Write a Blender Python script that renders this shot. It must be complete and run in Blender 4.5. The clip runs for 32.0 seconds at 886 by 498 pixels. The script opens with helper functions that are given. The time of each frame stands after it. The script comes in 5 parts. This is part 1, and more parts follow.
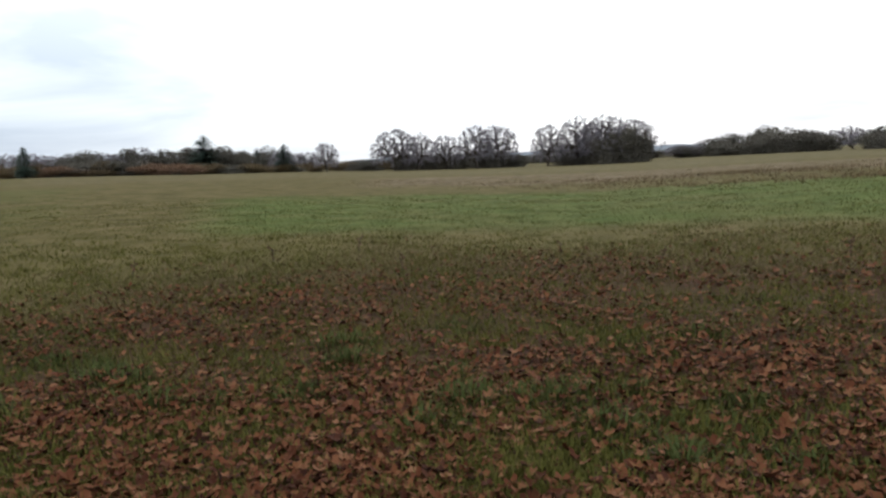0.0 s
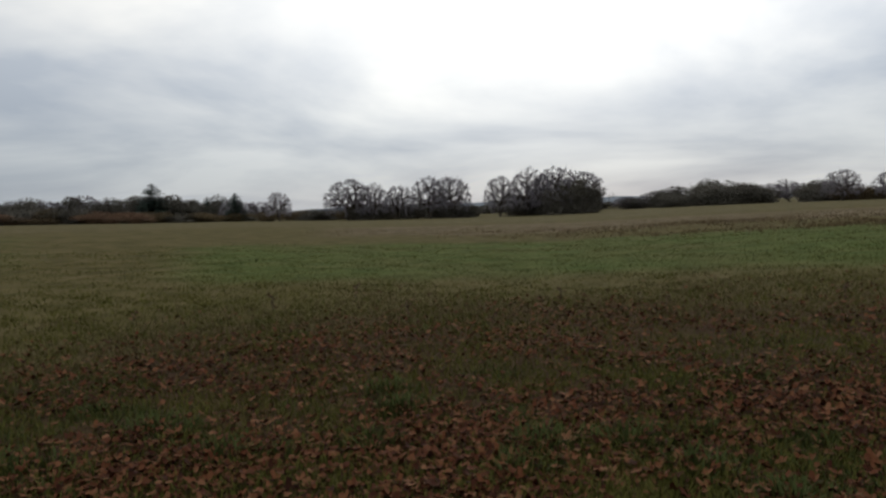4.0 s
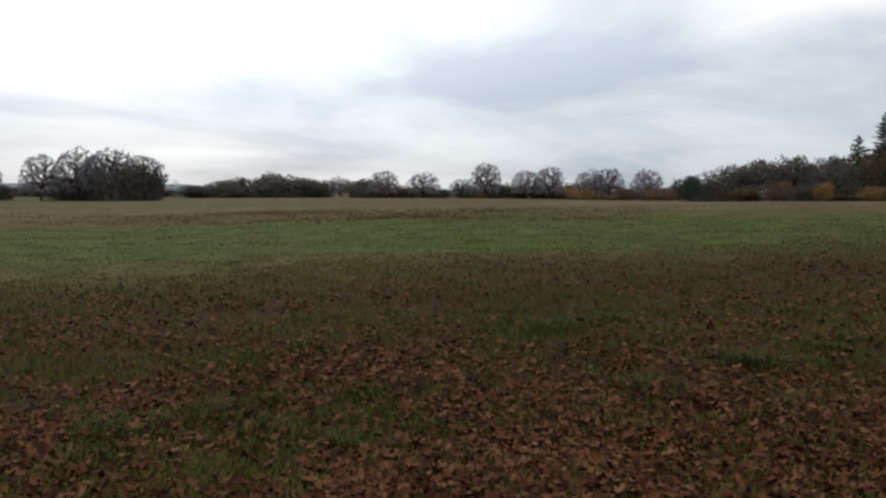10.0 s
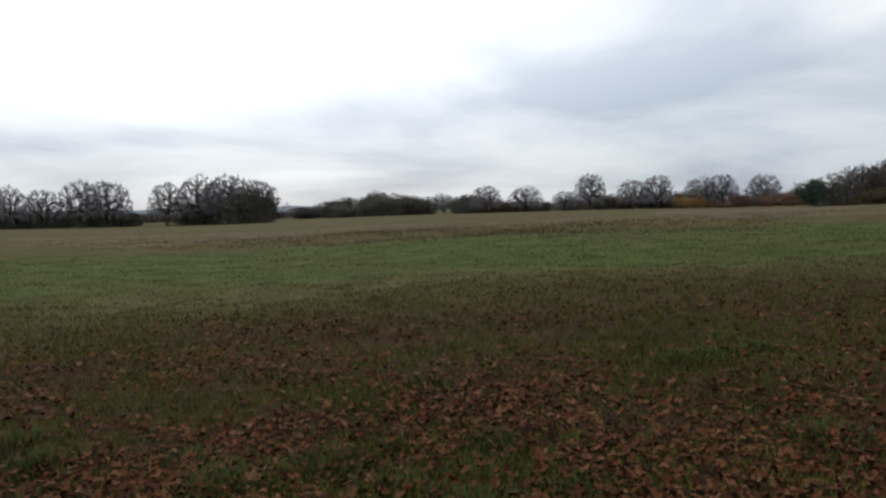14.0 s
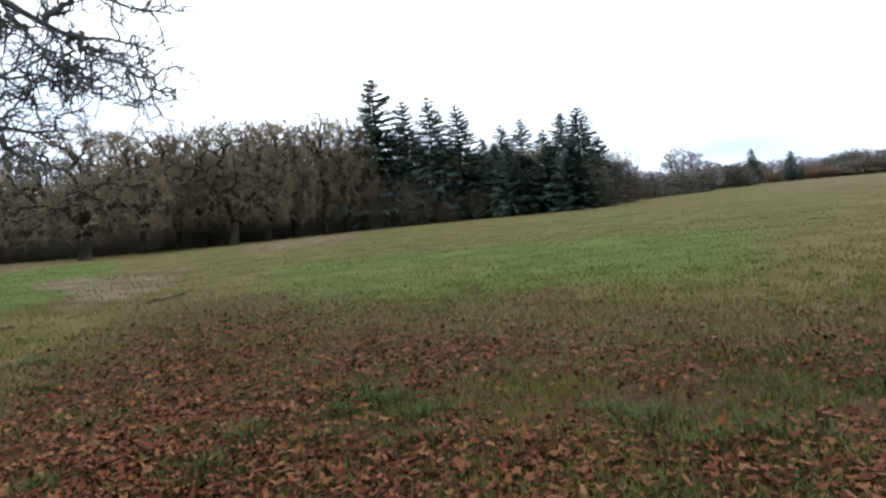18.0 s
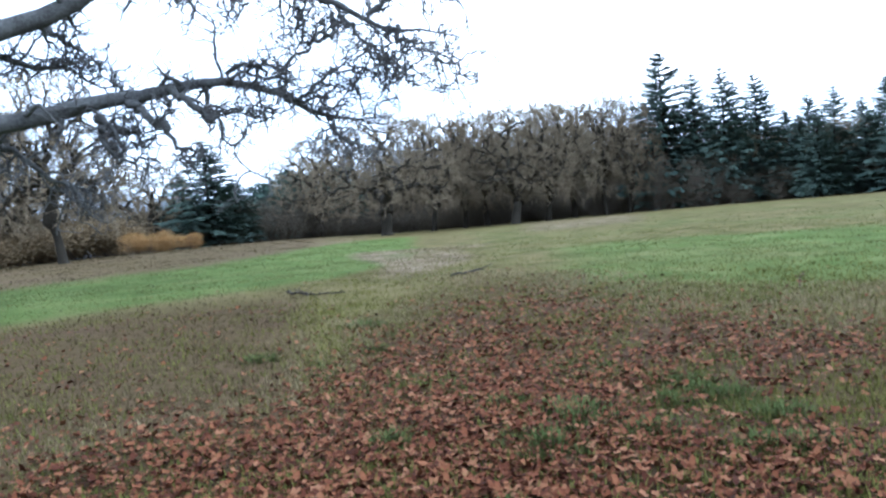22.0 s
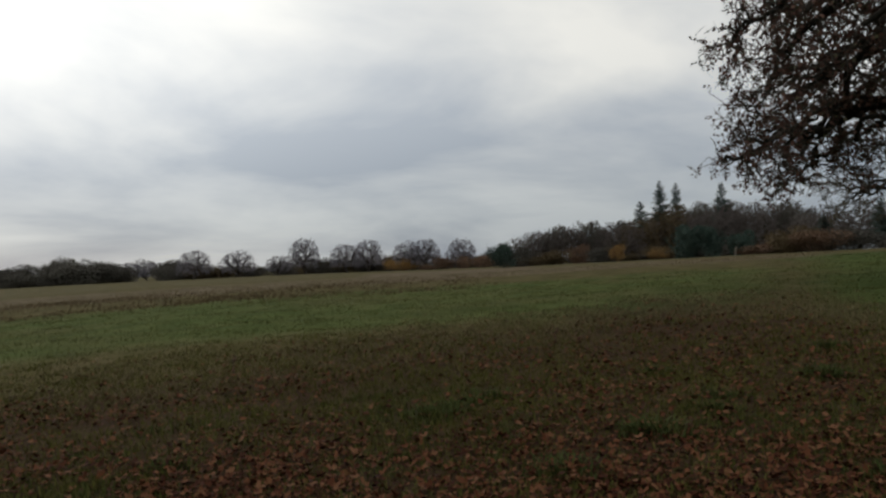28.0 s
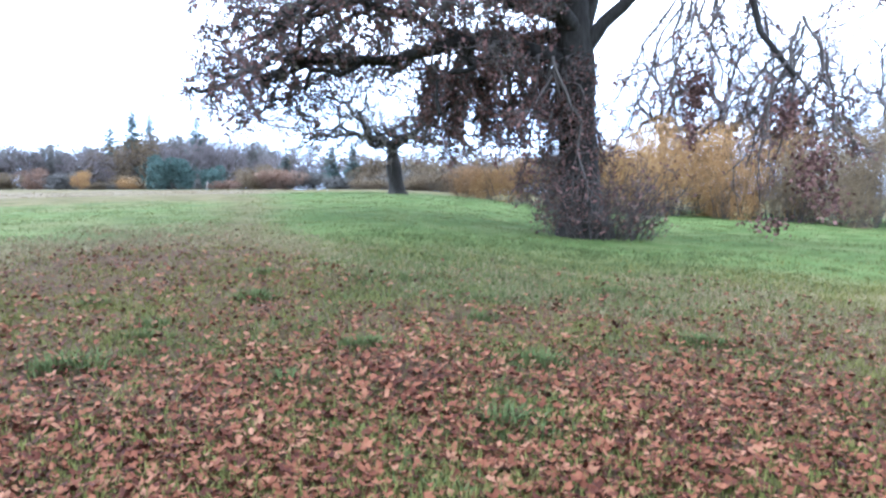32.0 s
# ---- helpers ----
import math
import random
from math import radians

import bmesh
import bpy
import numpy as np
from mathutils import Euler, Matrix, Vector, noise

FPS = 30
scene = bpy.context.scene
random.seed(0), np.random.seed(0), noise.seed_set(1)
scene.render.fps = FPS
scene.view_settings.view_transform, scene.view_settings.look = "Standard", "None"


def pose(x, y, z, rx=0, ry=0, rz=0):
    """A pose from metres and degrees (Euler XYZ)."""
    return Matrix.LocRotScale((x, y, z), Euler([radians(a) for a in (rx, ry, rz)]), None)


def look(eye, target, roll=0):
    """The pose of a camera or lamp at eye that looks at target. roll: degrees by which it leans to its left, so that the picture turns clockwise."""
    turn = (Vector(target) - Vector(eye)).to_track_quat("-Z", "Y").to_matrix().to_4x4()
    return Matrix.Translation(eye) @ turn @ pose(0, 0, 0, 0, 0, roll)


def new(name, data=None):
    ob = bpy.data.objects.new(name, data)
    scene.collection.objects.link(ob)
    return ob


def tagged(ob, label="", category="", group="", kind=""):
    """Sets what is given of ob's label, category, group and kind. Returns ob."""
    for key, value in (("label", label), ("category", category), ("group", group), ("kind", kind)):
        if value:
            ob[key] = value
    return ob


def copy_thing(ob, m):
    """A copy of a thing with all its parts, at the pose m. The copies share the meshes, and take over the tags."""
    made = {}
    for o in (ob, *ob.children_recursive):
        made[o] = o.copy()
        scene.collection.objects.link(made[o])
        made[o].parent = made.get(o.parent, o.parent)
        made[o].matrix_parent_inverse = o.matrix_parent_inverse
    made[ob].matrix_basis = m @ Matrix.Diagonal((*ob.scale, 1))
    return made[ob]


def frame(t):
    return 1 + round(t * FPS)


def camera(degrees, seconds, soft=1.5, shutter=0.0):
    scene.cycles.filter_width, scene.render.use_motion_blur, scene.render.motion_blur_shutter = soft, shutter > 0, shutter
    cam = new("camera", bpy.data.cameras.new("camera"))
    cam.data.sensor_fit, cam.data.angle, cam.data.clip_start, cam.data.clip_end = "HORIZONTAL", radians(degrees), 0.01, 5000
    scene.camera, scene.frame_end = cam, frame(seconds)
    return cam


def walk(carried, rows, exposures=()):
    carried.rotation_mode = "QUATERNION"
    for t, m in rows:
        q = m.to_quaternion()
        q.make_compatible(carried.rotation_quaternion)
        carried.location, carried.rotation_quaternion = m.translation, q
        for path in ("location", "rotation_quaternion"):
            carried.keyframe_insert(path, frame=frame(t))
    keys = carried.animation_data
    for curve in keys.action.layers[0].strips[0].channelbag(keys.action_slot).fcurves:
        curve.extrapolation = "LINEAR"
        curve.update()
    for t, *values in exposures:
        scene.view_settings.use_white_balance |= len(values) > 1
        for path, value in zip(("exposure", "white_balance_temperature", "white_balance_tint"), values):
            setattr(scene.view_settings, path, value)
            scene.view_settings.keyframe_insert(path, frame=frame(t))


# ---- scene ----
# One hand-held camera at eye height turns on the spot: bearing is clockwise from +y.
cam = camera(64.37, 32.0, soft=2.5)
ROWS = (
    # seconds, x, y, z, bearing, pitch, lean
    (0, 0.848, -0.048, 1.604, -10.63, -7.26, -2.28),
    (0.5, 0.704, -0.021, 1.627, -7.78, -3.31, -4.10),
    (1, 0.556, -0.034, 1.597, -10.19, -4.29, -3.22),
    (1.5, 0.465, -0.002, 1.597, -12.03, -1.48, -1.52),
    (2, 0.335, 0.016, 1.579, -14.14, -1.37, -1.18),
    (2.5, 0.300, -0.024, 1.582, -14.32, -2.85, -1.02),
    (3, 0.194, -0.092, 1.601, -8.13, -2.49, -1.93),
    (3.5, 0.095, -0.151, 1.599, -6.68, -3.51, -1.76),
    (5.5, -0.199, -0.342, 1.579, -2.26, -2.22, -3.94),
    (6, -0.313, -0.340, 1.594, 0.03, -2.13, -4.17),
    (6.5, -0.346, -0.341, 1.581, 0.29, -2.34, -3.18),
    (7, -0.350, -0.335, 1.594, 0.04, -1.84, -3.11),
    (7.5, -0.355, -0.358, 1.580, -0.40, -2.30, -2.38),
    (8, -0.339, -0.373, 1.589, -0.07, -2.22, -2.30),
    (8.5, -0.328, -0.379, 1.587, 0.02, -2.39, -2.42),
    (9, -0.243, -0.398, 1.594, 4.79, -1.89, -1.74),
    (9.5, -0.138, -0.369, 1.577, 17.53, -2.70, -0.35),
    (10, -0.051, -0.366, 1.549, 28.04, -4.53, 0.68),
    (10.5, -0.032, -0.304, 1.565, 27.96, -4.77, -1.81),
    (11, 0.071, -0.237, 1.603, 30.77, -4.19, -0.12),
    (11.5, 0.227, -0.162, 1.609, 42.24, -3.37, 0.85),
    (12, 0.317, -0.175, 1.630, 57.81, -2.18, -1.04),
    (12.5, 0.289, -0.142, 1.621, 61.95, -2.37, -1.54),
    (13, 0.226, -0.043, 1.643, 51.01, -2.27, -1.33),
    (13.5, 0.114, 0.052, 1.628, 34.66, -2.68, -1.46),
    (14, 0.006, 0.155, 1.621, 19.66, -3.32, -1.24),
    (14.5, -0.051, 0.204, 1.589, 5.20, -3.24, -1.50),
    (16.5, 0.252, 0.144, 1.605, -27.45, -5.62, -4.15),
    (17, 0.085, 0.139, 1.606, -36.24, -5.31, -6.05),
    (17.5, -0.109, 0.154, 1.589, -51.02, -4.11, -6.56),
    (18, -0.039, 0.343, 1.592, -67.48, -2.71, -6.06),
    (18.5, 0.080, 0.266, 1.590, -77.00, -3.09, -5.28),
    (19, 0.098, 0.310, 1.603, -84.57, -2.76, -5.07),
    (19.5, 0.109, 0.317, 1.585, -87.50, -2.70, -4.77),
    (20, 0.110, 0.267, 1.566, -89.60, -4.13, -3.84),
    (20.5, 0.075, 0.210, 1.552, -89.48, -5.79, -2.48),
    (21, -0.064, 0.095, 1.577, -87.54, -5.05, -4.20),
    (21.5, -0.235, -0.007, 1.578, -86.26, -3.69, -5.10),
    (22, -0.358, -0.054, 1.594, -89.59, -2.03, -5.50),
    (22.5, -0.514, -0.074, 1.610, -88.96, -0.12, -3.88),
    (23, -0.645, -0.041, 1.634, -87.90, 1.51, -2.52),
    (23.5, -0.661, 0.016, 1.641, -81.13, 2.94, -1.29),
    (24, -0.571, 0.054, 1.647, -71.74, 0.90, -0.95),
    (24.5, -0.502, 0.075, 1.609, -56.19, 0.45, -3.98),
    (26.5, -0.354, 0.284, 1.602, 2.21, 0.18, -2.08),
    (27, -0.311, 0.326, 1.609, 14.06, -0.32, -0.66),
    (27.5, -0.340, 0.371, 1.615, 28.97, 1.08, -2.27),
    (28, -0.266, 0.345, 1.611, 42.82, 1.24, -2.09),
    (28.5, -0.197, 0.325, 1.632, 55.58, 0.65, -0.53),
    (29, -0.095, 0.266, 1.622, 65.70, 0.81, 0.76),
    (29.5, -0.092, 0.199, 1.622, 74.76, -0.01, 1.49),
    (30, -0.152, 0.154, 1.614, 80.06, 0.39, 2.17),
    (30.5, -0.127, 0.164, 1.595, 81.63, -0.61, 1.42),
    (31, -0.063, 0.138, 1.577, 83.87, -1.39, 0.28),
    (31.5, -0.002, 0.121, 1.576, 84.84, -1.95, 0.45),
    (32, 0.006, 0.092, 1.548, 83.69, -4.63, 0.91),
)
EXPOSURES = (
    # seconds, stops, kelvin, tint
    (0, 0.38, 6600, 8), (1, -0.24, 6700, 8), (2, -0.76, 6800, 8), (3, -0.62, 6800, 8), (9, -0.58, 6750, 8), (10, -0.25, 6700, 8), (11, 0.05, 6500, 6), (13, 0.35, 6300, 6), (14, -0.32, 6550, 7), (14.5, -0.45, 6650, 8),
    (17, 0.5, 6150, 6), (18, 0.9, 6150, 8), (19, 1.4, 5850, 9), (21, 1.85, 5050, 8), (23, 1.2, 5500, 6), (24.5, 0.35, 6450, 9), (26.5, -0.87, 6850, 7), (27, -0.9, 6850, 7), (28, -0.82, 6850, 7), (29, 0.15, 6600, 8), (30, 1.85, 5800, 8), (31, 2.2, 5100, 12), (32, 2.5, 4900, 13))
walk(cam, [(t, pose(x, y, z, 90 + el, 0, -az) @ pose(0, 0, 0, 0, 0, lean)) for t, x, y, z, az, el, lean in ROWS], EXPOSURES)

# ---- light: an overcast late-autumn sky ----
SUN_BEARING, SUN_HEIGHT = 5.0, 28.0
world = bpy.data.worlds.new("overcast_sky")
scene.world = world
world.use_nodes = True
wt = world.node_tree
wt.nodes.clear()


def wnode(kind, **kw):
    n = wt.nodes.new(kind)
    for k, v in kw.items():
        n.inputs[k].default_value = v
    return n


def wmath(op, a, b):
    n = wt.nodes.new("ShaderNodeMath")
    n.operation = op
    for i, v in enumerate((a, b)):
        if isinstance(v, (int, float)):
            n.inputs[i].default_value = v
        else:
            wt.links.new(v, n.inputs[i])
    return n.outputs[0]


tc = wt.nodes.new("ShaderNodeTexCoord")
sep = wt.nodes.new("ShaderNodeSeparateXYZ")
wt.links.new(tc.outputs["Generated"], sep.inputs[0])
up = wmath("MAXIMUM", sep.outputs[2], 0.0)
deck = wmath("ADD", up, 0.17)
comb = wt.nodes.new("ShaderNodeCombineXYZ")
wt.links.new(wmath("DIVIDE", sep.outputs[0], deck), comb.inputs[0])
wt.links.new(wmath("DIVIDE", sep.outputs[1], deck), comb.inputs[1])
cloud = wnode("ShaderNodeTexNoise", Scale=0.62, Detail=6.0, Roughness=0.52, Distortion=0.35)
wt.links.new(comb.outputs[0], cloud.inputs["Vector"])
ramp = wt.nodes.new("ShaderNodeValToRGB")
ramp.color_ramp.elements[0].position, ramp.color_ramp.elements[1].position = 0.36, 0.6
ramp.color_ramp.elements[0].color = (0.54, 0.59, 0.68, 1)
ramp.color_ramp.elements[1].color = (1.0, 1.0, 1.0, 1)
wt.links.new(cloud.outputs["Fac"], ramp.inputs["Fac"])
# the deck is greyer towards the horizon
height = wt.nodes.new("ShaderNodeValToRGB")
height.color_ramp.interpolation = "EASE"
height.color_ramp.elements[0].color, height.color_ramp.elements[1].color = (0.46, 0.51, 0.585, 1), (1, 1, 1, 1)
height.color_ramp.elements[1].position = 0.3
wt.links.new(up, height.inputs[0])
low = wt.nodes.new("ShaderNodeMix")
low.data_type, low.blend_type = "RGBA", "MULTIPLY"
low.inputs[0].default_value = 1.0
wt.links.new(ramp.outputs[0], low.inputs[6])
wt.links.new(height.outputs[0], low.inputs[7])
deck_bg = wnode("ShaderNodeBackground")
wt.links.new(low.outputs[2], deck_bg.inputs[0])
# the hidden sun brightens the deck round its place
sun_way = Vector((math.sin(radians(SUN_BEARING)) * math.cos(radians(SUN_HEIGHT)), math.cos(radians(SUN_BEARING)) * math.cos(radians(SUN_HEIGHT)), math.sin(radians(SUN_HEIGHT))))
dot = wt.nodes.new("ShaderNodeVectorMath")
dot.operation = "DOT_PRODUCT"
dot.inputs[1].default_value = sun_way
wt.links.new(tc.outputs["Generated"], dot.inputs[0])
glow = wmath("POWER", wmath("MAXIMUM", dot.outputs["Value"], 0.0), 9.0)
wt.links.new(wmath("ADD", wmath("MULTIPLY", glow, 0.95), 1.36), deck_bg.inputs["Strength"])
sky = wt.nodes.new("ShaderNodeTexSky")
sky.sky_type, sky.sun_disc = "NISHITA", False
sky.sun_elevation, sky.sun_rotation = radians(SUN_HEIGHT), radians(SUN_BEARING)
blue_bg = wnode("ShaderNodeBackground", Strength=0.012)
wt.links.new(sky.outputs[0], blue_bg.inputs[0])
both = wt.nodes.new("ShaderNodeAddShader")
wout = wt.nodes.new("ShaderNodeOutputWorld")
wt.links.new(deck_bg.outputs[0], both.inputs[0])
wt.links.new(blue_bg.outputs[0], both.inputs[1])
wt.links.new(both.outputs[0], wout.inputs[0])

sun = new("sun", bpy.data.lights.new("sun", "SUN"))
sun.data.energy, sun.data.angle, sun.data.color = 0.7, radians(25), (1.0, 0.96, 0.9)
sa, se = radians(SUN_BEARING), radians(SUN_HEIGHT)
sun.matrix_world = look((60 * math.sin(sa) * math.cos(se), 60 * math.cos(sa) * math.cos(se), 60 * math.sin(se)), (0, 0, 0))


# ---- materials ----
def material(name, stops, rough=0.9, spec=0.1, island=0.0, scale=6.0, fine=60.0, bump=0.3, bump_at=0.02, stretch=None, vary=0.0):
    """stops: colours from dark to light, met by noise at two scales and, by the share island, by each piece's own chance."""
    m = bpy.data.materials.new(name)
    m.use_nodes = True
    nt = m.node_tree
    bsdf = nt.nodes["Principled BSDF"]
    co = nt.nodes.new("ShaderNodeTexCoord")
    src = co.outputs["Object"]
    if stretch:
        mp = nt.nodes.new("ShaderNodeMapping")
        mp.inputs["Scale"].default_value = stretch
        nt.links.new(src, mp.inputs[0])
        src = mp.outputs[0]
    n1 = nt.nodes.new("ShaderNodeTexNoise")
    n1.inputs["Scale"].default_value, n1.inputs["Detail"].default_value = scale, 4
    n2 = nt.nodes.new("ShaderNodeTexNoise")
    n2.inputs["Scale"].default_value, n2.inputs["Detail"].default_value = fine, 3
    for n in (n1, n2):
        nt.links.new(src, n.inputs["Vector"])
    mix = nt.nodes.new("ShaderNodeMix")
    mix.inputs[0].default_value = 0.4
    nt.links.new(n1.outputs["Fac"], mix.inputs[2])
    nt.links.new(n2.outputs["Fac"], mix.inputs[3])
    fac = mix.outputs[0]
    spread = nt.nodes.new("ShaderNodeMapRange")
    spread.inputs[1].default_value, spread.inputs[2].default_value = 0.3, 0.7
    nt.links.new(fac, spread.inputs[0])
    fac = spread.outputs[0]
    if island:
        geo = nt.nodes.new("ShaderNodeNewGeometry")
        mi = nt.nodes.new("ShaderNodeMix")
        mi.inputs[0].default_value = island
        nt.links.new(fac, mi.inputs[2])
        nt.links.new(geo.outputs["Random Per Island"], mi.inputs[3])
        fac = mi.outputs[0]
    if vary:
        info = nt.nodes.new("ShaderNodeObjectInfo")
        shift = nt.nodes.new("ShaderNodeMapRange")
        shift.inputs[3].default_value, shift.inputs[4].default_value = -vary, vary
        nt.links.new(info.outputs["Random"], shift.inputs[0])
        add = nt.nodes.new("ShaderNodeMath")
        nt.links.new(fac, add.inputs[0])
        nt.links.new(shift.outputs[0], add.inputs[1])
        fac = add.outputs[0]
    r = nt.nodes.new("ShaderNodeValToRGB")
    el = r.color_ramp.elements
    while len(el) < len(stops):
        el.new(0.5)
    for i, s in enumerate(stops):
        el[i].position = i / (len(stops) - 1)
        el[i].color = (*s, 1)
    nt.links.new(fac, r.inputs["Fac"])
    nt.links.new(r.outputs[0], bsdf.inputs["Base Color"])
    bsdf.inputs["Roughness"].default_value = rough
    bsdf.inputs["Specular IOR Level"].default_value = spec
    if bump:
        b = nt.nodes.new("ShaderNodeBump")
        b.inputs["Strength"].default_value, b.inputs["Distance"].default_value = bump, bump_at
        nt.links.new(n2.outputs["Fac"], b.inputs["Height"])
        nt.links.new(b.outputs[0], bsdf.inputs["Normal"])
    return m


BARK = material("oak_bark", ((0.00806, 0.00725, 0.00592), (0.0202, 0.0177, 0.014), (0.0377, 0.0363, 0.0296)), scale=1.6, fine=14, bump=0.8, bump_at=0.05, stretch=(1, 1, 0.25))
MOSSY = material("mossy_bark", ((0.011, 0.0095, 0.007), (0.022, 0.019, 0.014), (0.04, 0.036, 0.027)), scale=1.2, fine=11, bump=0.6, bump_at=0.04)
TWIG = material("bare_twigs", ((0.035, 0.0294, 0.0245), (0.0665, 0.056, 0.0455), (0.105, 0.091, 0.077)), island=0.5, scale=0.8, fine=9, bump=0)
# distance haze is put into this colour: paler and mauver than near twigs
TWIG_HAZED = material("hazed_far_twigs", ((0.118, 0.108, 0.1274), (0.2006, 0.1848, 0.2106), (0.295, 0.276, 0.3016)), island=0.5, scale=0.4, fine=4, bump=0, vary=0.2)
TWIG_MOSS = material("mossy_twigs", ((0.0713, 0.0552, 0.03565), (0.138, 0.1092, 0.0713), (0.2185, 0.1794, 0.1219)), island=0.5, scale=0.5, fine=6, bump=0, vary=0.28)
NEEDLES = material("fir_needles", ((0.0243, 0.0403, 0.03645), (0.054, 0.0819, 0.0675), (0.09855, 0.1352, 0.108)), island=0.5, scale=0.5, fine=6, bump=0, vary=0.15)
OAK_LEAF = material("withered_oak_leaves", ((0.0338, 0.02006, 0.0168), (0.0975, 0.05192, 0.0408), (0.195, 0.1086, 0.084)), island=0.8, scale=2, fine=30, bump=0)
OCHRE = material("ochre_leaves", ((0.1232, 0.06834, 0.02576), (0.2464, 0.1448, 0.05336), (0.3584, 0.2264, 0.092)), island=0.6, scale=0.6, fine=8, bump=0, vary=0.2)
RUSSET = material("russet_leaves", ((0.085, 0.055, 0.038), (0.165, 0.1, 0.066), (0.225, 0.15, 0.1)), island=0.6, scale=0.6, fine=8, bump=0, vary=0.2)
DUN = material("dun_scrub", ((0.0538, 0.0403, 0.0251), (0.116, 0.0851, 0.0466), (0.179, 0.134, 0.0762)), island=0.6, scale=0.5, fine=7, bump=0, vary=0.22)
# haze over the far hedges is mixed into this colour: greyer and lighter
OLIVE = material("olive_scrub", ((0.055, 0.051, 0.043), (0.1, 0.094, 0.08), (0.15, 0.14, 0.118)), island=0.6, scale=0.5, fine=7, bump=0, vary=0.25)
LITTER = material("fallen_leaves", ((0.01197, 0.00427, 0.002285), (0.04353, 0.01319, 0.006091), (0.08489, 0.02878, 0.01257), (0.1218, 0.04919, 0.02208), (0.1725, 0.09029, 0.04944)), rough=0.85, island=0.8, scale=1.5, fine=40, bump=0.2, bump_at=0.004)
BLADE = material("grass_blades", ((0.04836, 0.05175, 0.01116), (0.08221, 0.0828, 0.01912), (0.133, 0.1196, 0.03506)), rough=0.9, island=0.6, scale=0.5, fine=6, bump=0)
DRY_BLADE = material("dry_grass", ((0.0784, 0.066, 0.03179), (0.1344, 0.11, 0.0561), (0.2128, 0.1705, 0.09817)), rough=0.8, island=0.6, scale=0.5, fine=6, bump=0)
TUFT = material("green_tufts", ((0.03225, 0.04376, 0.01255), (0.05222, 0.0679, 0.02021), (0.0768, 0.0943, 0.03346)), island=0.6, scale=0.5, fine=6, bump=0)
LUSH = material("lush_grass", ((0.05042, 0.06365, 0.0199), (0.0825, 0.09651, 0.03093), (0.1283, 0.1314, 0.05305)), island=0.5, scale=0.25, fine=3, bump=0)
BROWN_BLADE = material("withered_grass", ((0.02493, 0.01961, 0.008352), (0.04198, 0.03319, 0.0144), (0.0656, 0.05281, 0.02362)), island=0.6, scale=0.5, fine=6, bump=0)
BRUSH = material("dark_brush", ((0.0336, 0.02912, 0.021), (0.066, 0.056, 0.041), (0.1104, 0.09408, 0.068)), island=0.6, scale=0.5, fine=7, bump=0, vary=0.2)
MOSS = material("olive_lichen", ((0.05, 0.045, 0.026), (0.1, 0.09, 0.053), (0.165, 0.148, 0.094)), island=0.6, scale=0.5, fine=6, bump=0, vary=0.3)
LICHEN_BARK = material("lichen_grey_bark", ((0.0297, 0.03036, 0.03045), (0.0648, 0.06486, 0.0638), (0.1148, 0.1187, 0.116)), scale=2.2, fine=16, bump=0.8, bump_at=0.04)
LICHEN_TWIG = material("lichen_grey_twigs", ((0.045, 0.042, 0.042), (0.08, 0.077, 0.077), (0.125, 0.122, 0.122)), island=0.5, scale=0.8, fine=9, bump=0)
TWIG_RISE = material("brown_far_twigs", ((0.072, 0.06, 0.055), (0.128, 0.108, 0.1), (0.195, 0.17, 0.158)), island=0.5, scale=0.4, fine=4, bump=0, vary=0.25)
PALE_WOOD = material("barkless_wood", ((0.14, 0.125, 0.1), (0.21, 0.19, 0.16), (0.3, 0.275, 0.24)), scale=3, fine=30, bump=0.4, bump_at=0.01, stretch=(1, 1, 0.2))
# the blue-grey of haze is painted into the hills' base colour
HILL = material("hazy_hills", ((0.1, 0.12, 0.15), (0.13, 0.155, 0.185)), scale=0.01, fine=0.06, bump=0)


